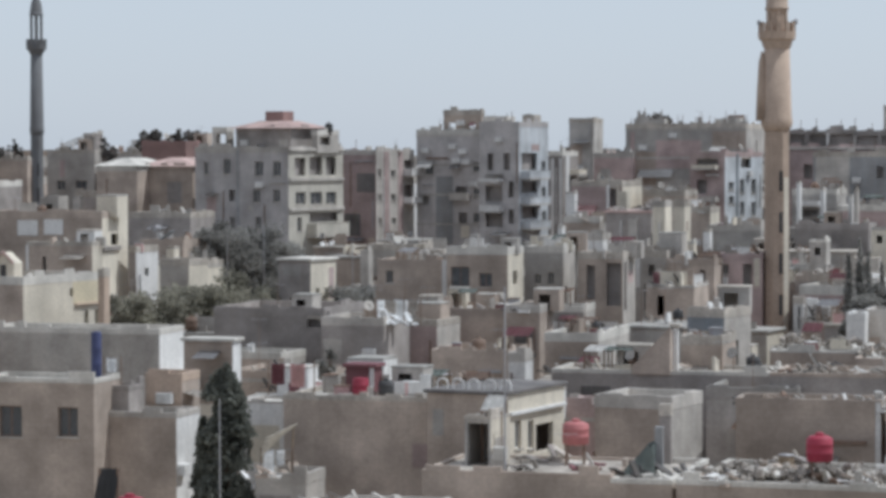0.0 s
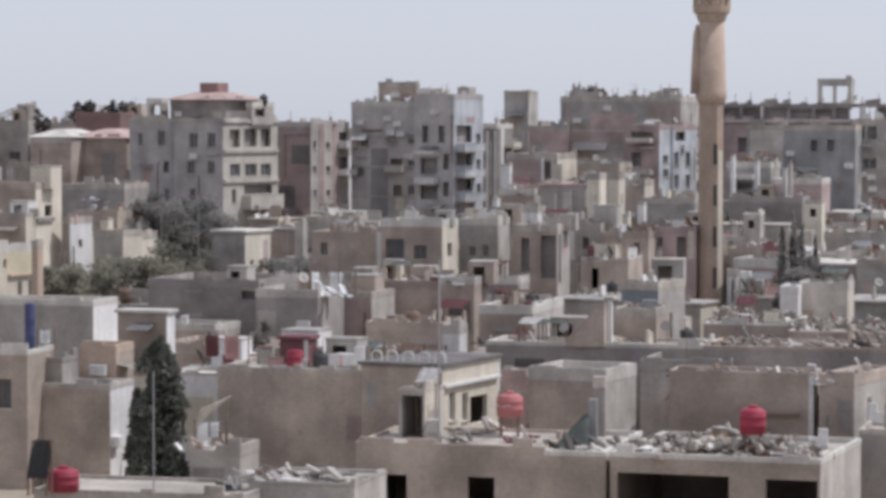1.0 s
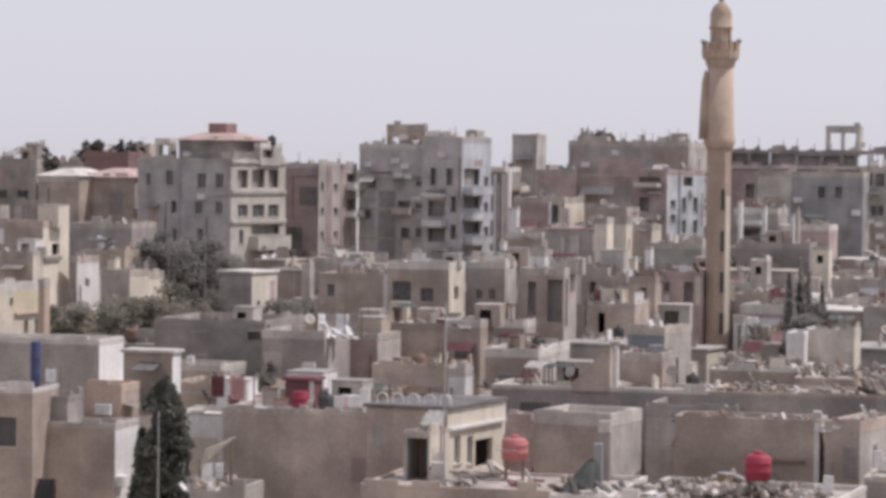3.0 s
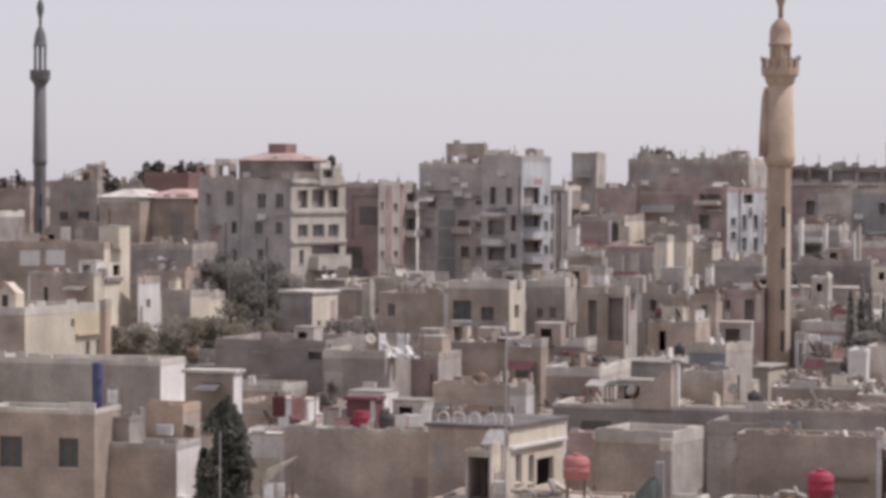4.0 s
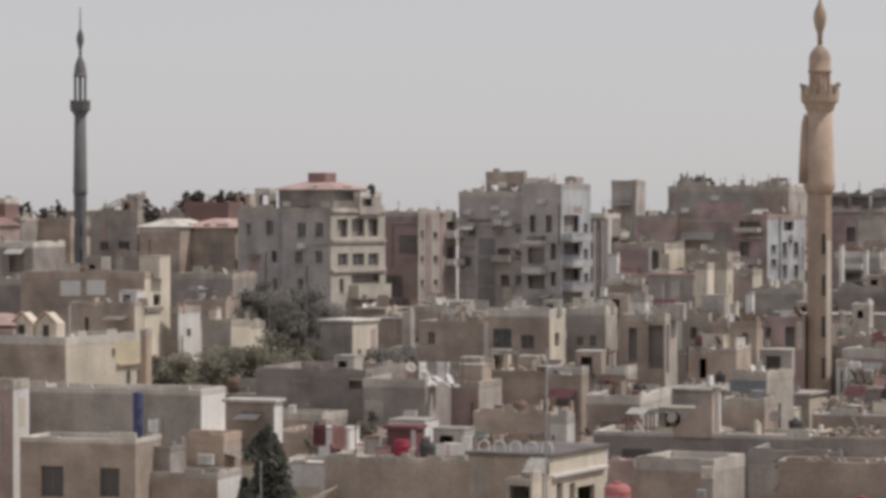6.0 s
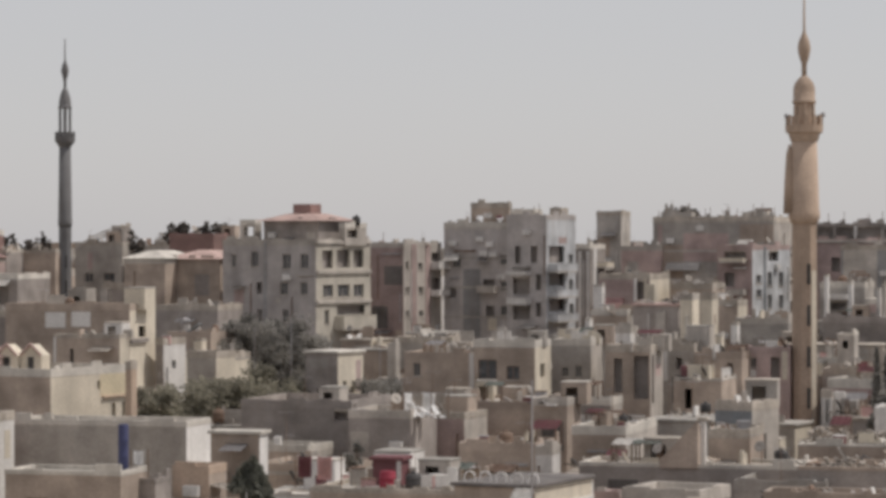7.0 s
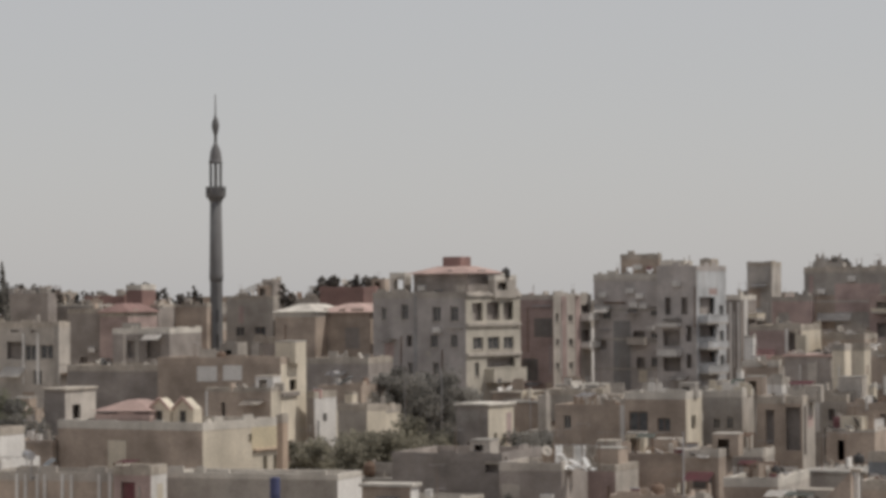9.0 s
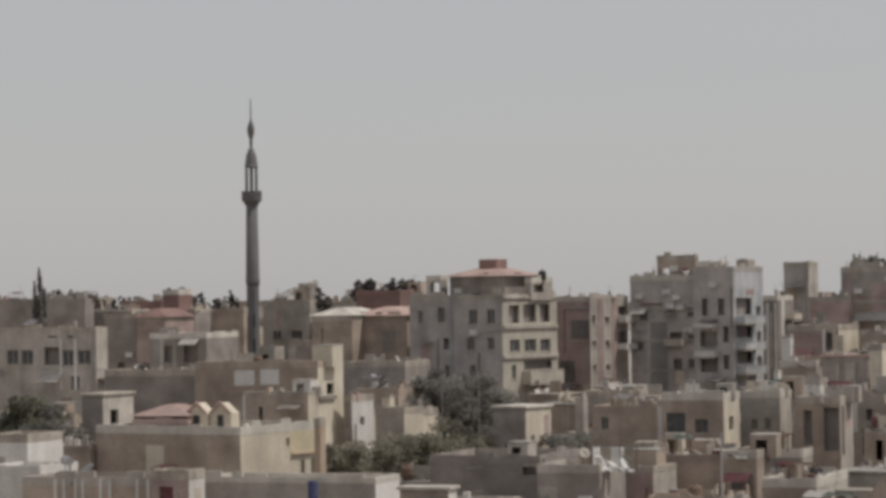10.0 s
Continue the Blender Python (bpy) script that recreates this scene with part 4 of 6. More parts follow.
building("blockA", 3.26, 310, -15, 6.93, 10, 20.16, "concrete", "grey concrete apartment block, unfinished above", front=[(2.83, 3.63, 12.91, 13.98, "o"), (3.81, 5.77, 12.81, 13.52, "b", "pale"), (0.96, 1.82, 15.5, 16.45, "w"), (6.11, 6.84, 15.79, 16.79, "w"), (6.14, 6.87, 13.07, 14.01, "w"), (6.16, 6.89, 10.46, 11.47, "w"), (0.22, 1.82, 16.21, 16.92, "a", "white"), (4.24, 5.52, 13.52, 14.23, "o"), (2.1, 3.95, 8.16, 15.28, "q", "slate"), (0.62, 1.36, 12.29, 13.47, "o"), (4.57, 5.49, 10.27, 11.45, "o")], clutter=3, bands=5, name="apartment_building", category="building", busy=15)
building("tower", 3.39, 312, -15, 4.13, 1.3, 22.26, "brown", "square rooftop block pierced by two openings", front=[(0.57, 1.31, 19.92, 20.93, "t"), (2.73, 3.47, 19.93, 20.95, "t")], z0=19.66)
building("blockB", 7.04, 300, -28, 4.51, 6.76, 20.87, "concrete", "grey apartment block with white balconies", front=[(0.94, 1.59, 15.97, 17.7, "o"), (2.75, 3.52, 15.99, 17.71, "o"), (0.51, 2.77, 14.66, 15.12, "b", "white"), (0.54, 2.8, 11.67, 12.42, "b", "white"), (0.72, 2.65, 12.82, 14.37, "o"), (0.74, 2.68, 10.23, 11.61, "o"), (3.29, 3.93, 13.25, 14.85, "o"), (3.32, 3.96, 10.56, 11.99, "o")], side=[(0.59, 4.2, 16, 17.73, "o"), (0.36, 5.02, 15.02, 15.89, "b", "bluewhite"), (0.64, 4.25, 13.7, 14.85, "o"), (0.41, 5.07, 12.43, 13.23, "b", "bluewhite"), (0.68, 4.3, 11.1, 12.26, "o"), (0.45, 5.12, 9.95, 10.81, "b", "bluewhite"), (5.13, 6.18, 15.88, 16.87, "w"), (5.18, 6.24, 13.2, 14.25, "w"), (5.23, 6.28, 10.76, 11.75, "w")], side_mat="bluewhite", name="apartment_building", category="building", busy=11)
building("blockBtop", 5.78, 303, -15, 2.38, 4, 21.46, "dark", "dark rooftop store room", z0=20.37)
building("blockBcube", 8.66, 303, -15, 1.19, 3, 21.6, "cream", "small cream stairhead on a flat roof", z0=20.37)
building("blockC", 12.04, 315, -15, 1.85, 7.47, 17.87, "dark", "narrow grey block with pale columns", front=[(0.6, 0.91, 8.12, 17.14, "p", "white"), (1.46, 1.77, 8.14, 17.15, "p", "white")], side=[(1.45, 3.1, 13.52, 17.45, "p", "white"), (3.09, 7, 15.31, 15.92, "b", "cream")], auto=0.6, clutter=3, name="apartment_building", category="building", busy=9)
building("tower2", 16.53, 340, -15, 2.85, 5.28, 21.65, "grey", "square grey tower block above the roofs", name="apartment_building", category="building", busy=9)
building("ruinlow", 19.98, 322, -15, 4.39, 8, 17.68, "pink", "low reddish house with pale pillars", clutter=4, auto=0.4)
building("pillared", 16.62, 285, -15, 5.01, 9.7, 14.99, "brick", "red-brown house with white pillars and a pink awning", front=[(3.47, 3.74, 12.37, 14.65, "p", "white"), (4.47, 4.74, 12.38, 14.66, "p", "cream"), (0.19, 2.53, 11.79, 12.72, "a", "cloth_pink"), (3.8, 4.41, 12.65, 14.44, "o")], clutter=4, side_mat="cream")
building("ruin", 32.03, 320, -15, 13.24, 13.71, 20.84, "grey", "long war-damaged dark concrete block", front=[(3.35, 8.33, 16.01, 19.07, "q", "pink"), (9.55, 14.48, 18.14, 20.03, "q", "brown"), (0.99, 3.37, 13.51, 17.82, "q", "brown"), (4.02, 7.13, 10.48, 14.78, "q", "grey"), (8.02, 12.04, 17.15, 17.88, "l", "cream"), (0.54, 0.98, 12.88, 19.96, "p", "pink"), (1.49, 5.24, 15.06, 15.86, "a", "white")], auto=0.6, kinds="o", clutter=9, bands=3, name="apartment_building", category="building", busy=24)
building("bluefac", 27.88, 300, -28, 3.85, 10.03, 17.78, "pink", "apartment block with a pale blue gable", front=[(0.64, 3.25, 15.99, 16.45, "b", "cream"), (0.76, 3.12, 16.5, 17.19, "o"), (0.78, 1.9, 13.57, 15.01, "o"), (0.36, 3.28, 12.72, 13.29, "b", "pale")], side=[(0.97, 2.46, 13.88, 14.74, "w"), (1, 2.49, 12.44, 13.3, "w"), (4.21, 6.95, 16.17, 17.33, "o"), (3.96, 5.18, 13.56, 15.01, "w"), (7.01, 8.25, 13.53, 14.99, "w"), (4.02, 5.23, 11.24, 12.69, "w"), (7.07, 8.3, 11.19, 12.65, "w"), (2.92, 3.52, 10.4, 17.62, "p", "bluegrey")], side_mat="bluewhite", clutter=4, name="apartment_building", category="building", busy=9)
building("rightlong", 52.8, 310, -10, 17.4, 10, 18.37, "pink", "long unfinished block below an open storey", front=[(0.02, 17.3, 18.01, 18.3, "l", "pale"), (1.74, 2.64, 14.96, 16.46, "o"), (1.77, 2.67, 12.27, 13.77, "o")], parapet=0.1, name="apartment_building", category="building", busy=18)
building("toprow", 52.8, 310.3, -10, 17.4, 2.2, 20.0, "dark", "open unfinished upper storey with bare piers", front=[(0.3, 1.9, 18.45, 19.65, "o"), (2.3, 4.1, 18.45, 19.7, "o"), (4.5, 6.9, 18.45, 19.7, "o"), (7.3, 9.5, 18.45, 19.5, "o"), (9.9, 11.6, 18.45, 19.5, "o"), (12.0, 13.2, 18.45, 19.6, "o"), (13.5, 14.5, 18.42, 19.75, "t"), (15.1, 16.2, 18.42, 19.75, "t"), (16.5, 17.2, 18.45, 19.6, "o"), (4.15, 4.4, 18.4, 19.8, "p", "white"), (6.95, 7.2, 18.4, 19.4, "p", "pale"), (14.6, 15.0, 18.4, 19.8, "p", "white")], z0=18.3, parapet=0.15, busy=0, cap="dark")
building("rightwall", 47.15, 296, -15, 10.86, 8, 17.78, "slate", "tall plain grey apartment wall", front=[(0.25, 3.66, 13.44, 17.59, "q", "pale"), (4.13, 4.7, 13.58, 14.32, "o"), (6.38, 7.05, 15.19, 16.33, "o"), (8.07, 8.74, 15.21, 16.34, "o"), (6.4, 7.08, 12.36, 13.49, "o"), (3.91, 4.03, 8.92, 17.43, "v")], name="apartment_building", category="building", busy=14)
building("frametop", 49.41, 313, -15, 3.58, 3, 22.69, "grey", "open concrete frame on a roof", front=[(0.49, 1.63, 20.18, 21.97, "t"), (1.98, 3.18, 20.18, 21.97, "t")], z0=19.47)
building("rightend", 51.22, 302, -6, 3.33, 6, 18.4, "grey", "grey block with broken columns along the roof", front=[(0.3, 1.16, 16.4, 17.7, "o"), (1.5, 2.42, 16.4, 17.7, "o")], auto=0.5, name="apartment_building", category="building", busy=9)
building("ruin1", 23.4, 323, -15, 3.32, 3, 21.34, "grey", "broken rooftop block on a ruined building", z0=20.34)
building("ruin2", 31.71, 323, -15, 2.8, 3, 21.35, "pink", "half-built pinkish rooftop room", front=[(0.63, 1.44, 20.23, 20.97, "k")], z0=20.34)
broken_top("ruin", 14, 4, ("dark", "grey", "grey", "pink"), 0.8)
broken_top("ruin1", 3, 5)
broken_top("toprow", 9, 12, ("dark", "grey", "pale"), 0.45)
broken_top("rightend", 3, 6, ("white", "grey"), 1.3)
broken_top("blockA", 5, 7, ("grey", "dark", "pale"), 0.6)
broken_top("blockB", 4, 8, ("grey", "dark", "pale"), 0.6)
broken_top("rightwall", 5, 9, ("grey", "pale", "pink"), 0.6)
broken_top("pinkblock", 4, 10, ("pink", "pale"), 0.6)
tree(22.69, 326, 1.5, 1.8, "ragged bush growing on a ruined roof", "leaf_dusty_hazed", 20.34, 1200)
building("m1", 22.85, 288, -15, 4.19, 7, 14.02, "brown", "brown weathered house with a flat roof", auto=0.5, clutter=6)
building("m2", 24.28, 276, -15, 4.27, 5.24, 12.63, "brown", "brown house with a cream sunlit gable end", side_mat="cream", auto=0.4, clutter=5)
building("m3", 27.56, 262, -15, 4.8, 6, 11.34, "grey", "low grey house with roof clutter", auto=0.3, clutter=8)
building("m4", 13.62, 268, -15, 3.4, 5.46, 11.94, "brown", "brown house with a pale sunlit gable end", side_mat="pale", auto=0.4, clutter=6)
building("m6", 37.41, 286, -15, 4.38, 7, 14.17, "grey", "grey house with broken balconies", front=[(0.56, 2.75, 12.5, 13.05, "b", "white")], auto=0.7, clutter=7)
building("m7", 41.15, 278, -15, 4.77, 7, 12.73, "pink", "pinkish house with roof clutter", auto=0.5, clutter=7)
building("m8", -24.66, 282, -15, 6.31, 7, 12.11, "dark", "dark house below a tiled roof", auto=0.5, clutter=6)
building("m9", -23.18, 258, -15, 4.03, 6, 10.24, "brown", "low brown house among trees", auto=0.4, clutter=5)
building("m10", -3.01, 250, -15, 3.98, 6, 10.07, "pale", "pale low house with roof clutter", auto=0.4, clutter=7)
building("farlong", -82.68, 420, -15, 19.09, 10, 18.88, "brown", "long low brown block under the skyline", auto=0.4, kinds="o", clutter=4)
building("pinkpatch0", -59.43, 332, -15, 4.02, 8, 16.82, "dark", "dark weathered house under the skyline", auto=0.5, clutter=3)
building("pinkpatch", -55.86, 330, -15, 3.49, 8, 16.41, "pink", "dark red-brown house with a sloping tiled roof", auto=0.5, clutter=2)
hip_roof("pinkpatch", 0.3, 1.0, "redtile", "worn red tiled hip roof")
building("pillars2", -45, 290, -15, 6.12, 8, 14.98, "dark", "grey house with white pillars and awnings", front=[(3.65, 5.18, 12.1, 13.88, "o"), (3.48, 5.44, 13.88, 14.44, "a", "white"), (1.14, 1.45, 11.67, 14.47, "p", "pale"), (2.49, 2.8, 11.66, 14.18, "p", "pale"), (1.57, 2.37, 12.11, 13.79, "o")], clutter=4)
building("lw0", -51.16, 265, -15, 13.18, 2.34, 15.88, "pale", "pale apartment house with dark windows", front=[(4.14, 5.29, 12.62, 13.91, "w"), (5.63, 6.78, 12.61, 13.89, "w"), (7.93, 9.47, 12.54, 14.13, "o"), (9.75, 10.89, 12.43, 13.86, "w"), (11.28, 12.58, 12.57, 13.85, "w"), (7.62, 9.84, 11, 11.82, "a", "white"), (9.51, 9.74, 10.28, 14.89, "p", "white"), (10.94, 11.22, 10.28, 14.88, "p", "white"), (10.35, 10.8, 14.99, 15.65, "o"), (8.35, 9.21, 15, 15.67, "o"), (10.57, 11.42, 10.28, 11.55, "w"), (12.75, 13.26, 10.27, 15.63, "p", "grey")], clutter=4, bands=2)
cypress(-63.77, 300, 21.82, 1.27, "tall dusty, hazy poplar above the roofs", n=4200, seed=474, mat="leaf_dark")
cypress(-64.25, 300, 20.38, 1.02, "tall dusty, hazy poplar above the roofs", n=4200, seed=499, mat="leaf_dark")
cypress(-63.21, 300, 19.67, 1.19, "tall dusty, hazy poplar above the roofs", n=4200, seed=511, mat="leaf_dark")
cypress(-63.60, 300, 20.89, 1.53, "tall dusty, hazy poplar above the roofs", n=4200, seed=490, mat="leaf_dark")
building("sk1", -66.54, 338, -13, 14.38, 2.5, 18.64, "dark", "grey-brown house below the skyline", auto=0.4, parapet=0.3, clutter=6)
building("sk2", -68.25, 342, -15, 1.25, 3, 19.32, "grey", "small grey stairhead on the skyline", parapet=0.2, busy=0)
building("sk3", -62.04, 344, -15, 5.90, 6, 17.25, "dark", "dark low house below the skyline", parapet=0.2, clutter=5)
building("sk4", -59.70, 350, -15, 5.15, 6, 18.27, "redtile", "low house of red-brown brick", parapet=0.3, clutter=3, cap="redtile")
building("sk5", -56.92, 346, -15, 2.02, 4, 19.57, "redtile", "narrow dark red-brown rooftop block", parapet=0.6, busy=0)
building("sk6", -55.32, 348, -15, 2.03, 6, 17.21, "dark", "low dark house on the skyline", parapet=0.3, clutter=3)
building("sk7", -50.1, 352, -12, 6.3, 1.5, 17.18, "brown", "low brown house on the skyline", parapet=0.3, clutter=5, auto=0.4)
building("sk8", -42.60, 356, -15, 6.12, 6, 18.16, "pale", "pale house below an arched frame", parapet=0.4, clutter=6, auto=0.6)
building("sk9", -42.95, 358, -15, 1.28, 3, 20.15, "dark", "small dark cube of a stairhead", parapet=0.1, busy=0)
building("sk10", -35.88, 352, -15, 5.90, 6, 17.87, "grey", "grey house behind a whitened roof", parapet=0.3, clutter=8, auto=0.4)
building("sk11", -28.60, 322, -15, 5.12, 6, 19.05, "redtile", "dark red-brown house behind a tiled roof", parapet=0.4, clutter=4, cap="redtile", auto=0.3)
building("sk12", -25.70, 326, -15, 3.89, 6, 18.52, "dark", "dark house beside the apartment block", parapet=0.3, clutter=3)
tree(-79.32, 384, 21.21, 0.55, "small dusty, hazy tree on the skyline", mat="leaf_dusty_hazed", n=1300, seed=50, size=0.15, trunk=0.82, clumps=26)
tree(-77.23, 384, 20.51, 0.49, "small dusty, hazy tree on the skyline", mat="leaf_dusty_hazed", n=1300, seed=51, size=0.15, trunk=0.82, clumps=26)
tree(-75.60, 386, 20.20, 0.74, "small dusty, hazy tree on the skyline", mat="leaf_dusty_hazed", n=1300, seed=52, size=0.15, trunk=0.82, clumps=26)
tree(-75.01, 388, 19.89, 0.99, "small dusty, hazy tree on the skyline", mat="leaf_dusty_hazed", n=1300, seed=53, size=0.15, trunk=0.82, clumps=26)
tree(-72.98, 386, 19.34, 0.74, "small dusty, hazy tree on the skyline", mat="leaf_dusty_hazed", n=1300, seed=54, size=0.15, trunk=0.82, clumps=26)
tree(-72.38, 388, 18.88, 0.74, "small dusty, hazy tree on the skyline", mat="leaf_dusty_hazed", n=1300, seed=55, size=0.15, trunk=0.82, clumps=26)
tree(-70.80, 384, 19.61, 0.61, "small dusty, hazy tree on the skyline", mat="leaf_dusty_hazed", n=1300, seed=56, size=0.15, trunk=0.82, clumps=26)
tree(-70.42, 386, 19.38, 0.86, "small dusty, hazy tree on the skyline", mat="leaf_dusty_hazed", n=1300, seed=57, size=0.15, trunk=0.82, clumps=26)
tree(-69.80, 388, 19.30, 0.62, "small dusty, hazy tree on the skyline", mat="leaf_dusty_hazed", n=1300, seed=58, size=0.15, trunk=0.82, clumps=26)
tree(-64.36, 384, 20.63, 0.61, "small dusty, hazy tree on the skyline", mat="leaf_dusty_hazed", n=1300, seed=59, size=0.15, trunk=0.82, clumps=26)
tree(-63.04, 386, 20.91, 0.43, "small dusty, hazy tree on the skyline", mat="leaf_dusty_hazed", n=1300, seed=60, size=0.15, trunk=0.82, clumps=26)
tree(-62.77, 388, 20.32, 0.49, "small dusty, hazy tree on the skyline", mat="leaf_dusty_hazed", n=1300, seed=61, size=0.15, trunk=0.82, clumps=26)
tree(-61.17, 384, 19.32, 0.55, "small dusty, hazy tree on the skyline", mat="leaf_dusty_hazed", n=1300, seed=62, size=0.15, trunk=0.82, clumps=26)
tree(-60.58, 386, 19.84, 0.61, "small dusty, hazy tree on the skyline", mat="leaf_dusty_hazed", n=1300, seed=63, size=0.15, trunk=0.82, clumps=26)
tree(-58.41, 384, 19.36, 0.55, "small dusty, hazy tree on the skyline", mat="leaf_dusty_hazed", n=1300, seed=64, size=0.15, trunk=0.82, clumps=26)
tree(-57.98, 386, 18.91, 0.61, "small dusty, hazy tree on the skyline", mat="leaf_dusty_hazed", n=1300, seed=65, size=0.15, trunk=0.82, clumps=26)
tree(-57.67, 388, 19.13, 0.55, "small dusty, hazy tree on the skyline", mat="leaf_dusty_hazed", n=1300, seed=66, size=0.15, trunk=0.82, clumps=26)
tree(-56.32, 384, 19.92, 0.49, "small dusty, hazy tree on the skyline", mat="leaf_dusty_hazed", n=1300, seed=67, size=0.15, trunk=0.82, clumps=26)
tree(-55.88, 386, 19.10, 0.49, "small dusty, hazy tree on the skyline", mat="leaf_dusty_hazed", n=1300, seed=68, size=0.15, trunk=0.82, clumps=26)
tree(-35.33, 345, 20.96, 1.04, "dusty, hazy rounded tree on the skyline", mat="leaf_dusty_hazed", n=1600, seed=69, size=0.16, trunk=0.84, clumps=30)
tree(-34.27, 345, 21.02, 0.94, "dusty, hazy rounded tree on the skyline", mat="leaf_dusty_hazed", n=1600, seed=70, size=0.16, trunk=0.84, clumps=30)
tree(-34.74, 345, 20.56, 1.04, "dusty, hazy rounded tree on the skyline", mat="leaf_dusty_hazed", n=1600, seed=71, size=0.16, trunk=0.84, clumps=30)
tree(-32.35, 345, 20.66, 0.68, "dusty, hazy rounded tree on the skyline", mat="leaf_dusty_hazed", n=1600, seed=72, size=0.16, trunk=0.84, clumps=30)
tree(-31.82, 345, 20.19, 0.62, "dusty, hazy rounded tree on the skyline", mat="leaf_dusty_hazed", n=1600, seed=73, size=0.16, trunk=0.84, clumps=30)
tree(-31.22, 345, 21.04, 0.62, "dusty, hazy rounded tree on the skyline", mat="leaf_dusty_hazed", n=1600, seed=74, size=0.16, trunk=0.84, clumps=30)
tree(-30.16, 345, 20.89, 0.68, "dusty, hazy rounded tree on the skyline", mat="leaf_dusty_hazed", n=1600, seed=75, size=0.16, trunk=0.84, clumps=30)
tree(-29.56, 345, 20.95, 0.74, "dusty, hazy rounded tree on the skyline", mat="leaf_dusty_hazed", n=1600, seed=76, size=0.16, trunk=0.84, clumps=30)
tree(-28.90, 345, 20.48, 0.74, "dusty, hazy rounded tree on the skyline", mat="leaf_dusty_hazed", n=1600, seed=77, size=0.16, trunk=0.84, clumps=30)
tree(-28.31, 345, 20.60, 0.62, "dusty, hazy rounded tree on the skyline", mat="leaf_dusty_hazed", n=1600, seed=78, size=0.16, trunk=0.84, clumps=30)
tree(-33.16, 345, 19.55, 0.52, "dusty, hazy rounded tree on the skyline", mat="leaf_dusty_hazed", n=1600, seed=79, size=0.16, trunk=0.84, clumps=30)
tree(-39.15, 345, 18.77, 0.74, "dusty, hazy rounded tree on the skyline", mat="leaf_dusty_hazed", n=1600, seed=80, size=0.16, trunk=0.84, clumps=30)
tree(-40.06, 345, 20.11, 0.52, "dusty, hazy rounded tree on the skyline", mat="leaf_dusty_hazed", n=1600, seed=81, size=0.16, trunk=0.84, clumps=30)
arched_frame(-48.52, 356, 17.08, 6.77, 2.98)
building("twowin", 4.28, 218, -15, 4.65, 4.96, 10.81, "brown", "brown concrete house with a cream sunlit gable", front=[(0.32, 1.75, 7.95, 9.41, "w", "rust"), (2.48, 3.47, 7.95, 8.95, "w", "rust")], side=[(1.65, 3.06, 8.05, 9.06, "o")], side_mat="cream", clutter=6)
building("twowinL", -0.21, 222, -15, 5.43, 7, 9.79, "brown", "brown block-walled house beside the brown one", front=[(0.68, 1.25, 8.01, 8.99, "w"), (5.09, 5.44, 6.4, 9.79, "p", "white")], clutter=9)
building("house1", -9.94, 212, -28, 2.69, 3.61, 10.28, "dark", "small dark house with a cream sunlit gable and white roof", front=[(0.98, 1.45, 6.8, 7.53, "w")], side=[(0.75, 1.23, 7.33, 8.14, "o"), (2.03, 2.52, 7.28, 8.1, "o")], side_mat="cream", parapet=0, roof="whiteroof")
building("h3", 8.62, 224, -15, 3.03, 4.92, 10.73, "grey", "grey house beside the brown one", front=[(0.77, 1.3, 7.87, 8.64, "w"), (1.82, 2.31, 7.85, 8.75, "w")], side_mat="pale", clutter=6)
building("h4", 12.88, 220, -15, 3.43, 4.66, 10.39, "brown", "brown house with a tall dark doorway", front=[(2.17, 3.28, 6.43, 9.63, "o"), (0.67, 1.31, 6.9, 9.43, "o")], side_mat="pale", clutter=7)
building("h5", 20.22, 226, -15, 3.68, 7, 9.64, "brown", "brown block-walled house with small openings", front=[(0.76, 1.2, 7.86, 8.6, "w"), (2.51, 2.99, 7.98, 8.85, "o")], clutter=8)
building("h5a", 16.66, 227, -15, 2.47, 6, 10.27, "pale", "pale plastered house with a bright edge", front=[(0.06, 0.37, 7.45, 10.14, "p", "white"), (1.03, 1.51, 8.34, 9.21, "o")], clutter=4)
building("h5c", 24.15, 229, -15, 3.8, 6, 9.91, "pink", "pinkish block house beside a minaret", front=[(2.31, 3.02, 7.44, 9.19, "o"), (3.19, 3.63, 7.46, 9.64, "p", "cream"), (0.67, 1.21, 8.37, 9.16, "w")], clutter=6)
building("h5d", 17.16, 208, -15, 3.43, 6, 8.39, "brown", "low brown house with a pale roof edge", front=[(0.82, 1.31, 6.35, 7.75, "k"), (-0.07, 0.13, 5.93, 8.24, "p", "white")], clutter=8, parapet=0.1, roof="whiteroof")
barrel(14.8, 210, 8.29, 0.36, 1.0, "maroon", "dark maroon drum on a flat roof")
barrel(15.6, 210, 8.29, 0.36, 1.0, "maroon", "dark maroon drum on a flat roof")
building("h5b", 17.11, 229, -15, 2.89, 5, 10.46, "pale", "pale wall with a bright edge", clutter=2)
building("h6", 12.44, 240, -15, 1.31, 3, 11.2, "white", "pale whitewashed rooftop room", front=[(0.44, 0.9, 9.13, 10.04, "o")])
building("h7", 20.79, 262, -15, 1.01, 3, 13.48, "cream", "narrow cream stair tower")
building("h8", 17.8, 262, -15, 4.08, 7, 12.61, "dark", "dark house under a metal roof", clutter=4, parapet=0, roof="pinktile")
building("stack", 17.45, 240, -15, 1.02, 3, 13.9, "cream", "tall narrow sunlit stair tower")
building("stack2", 18.15, 234, -15, 1.13, 2.5, 10.88, "white", "small white rooftop box room")
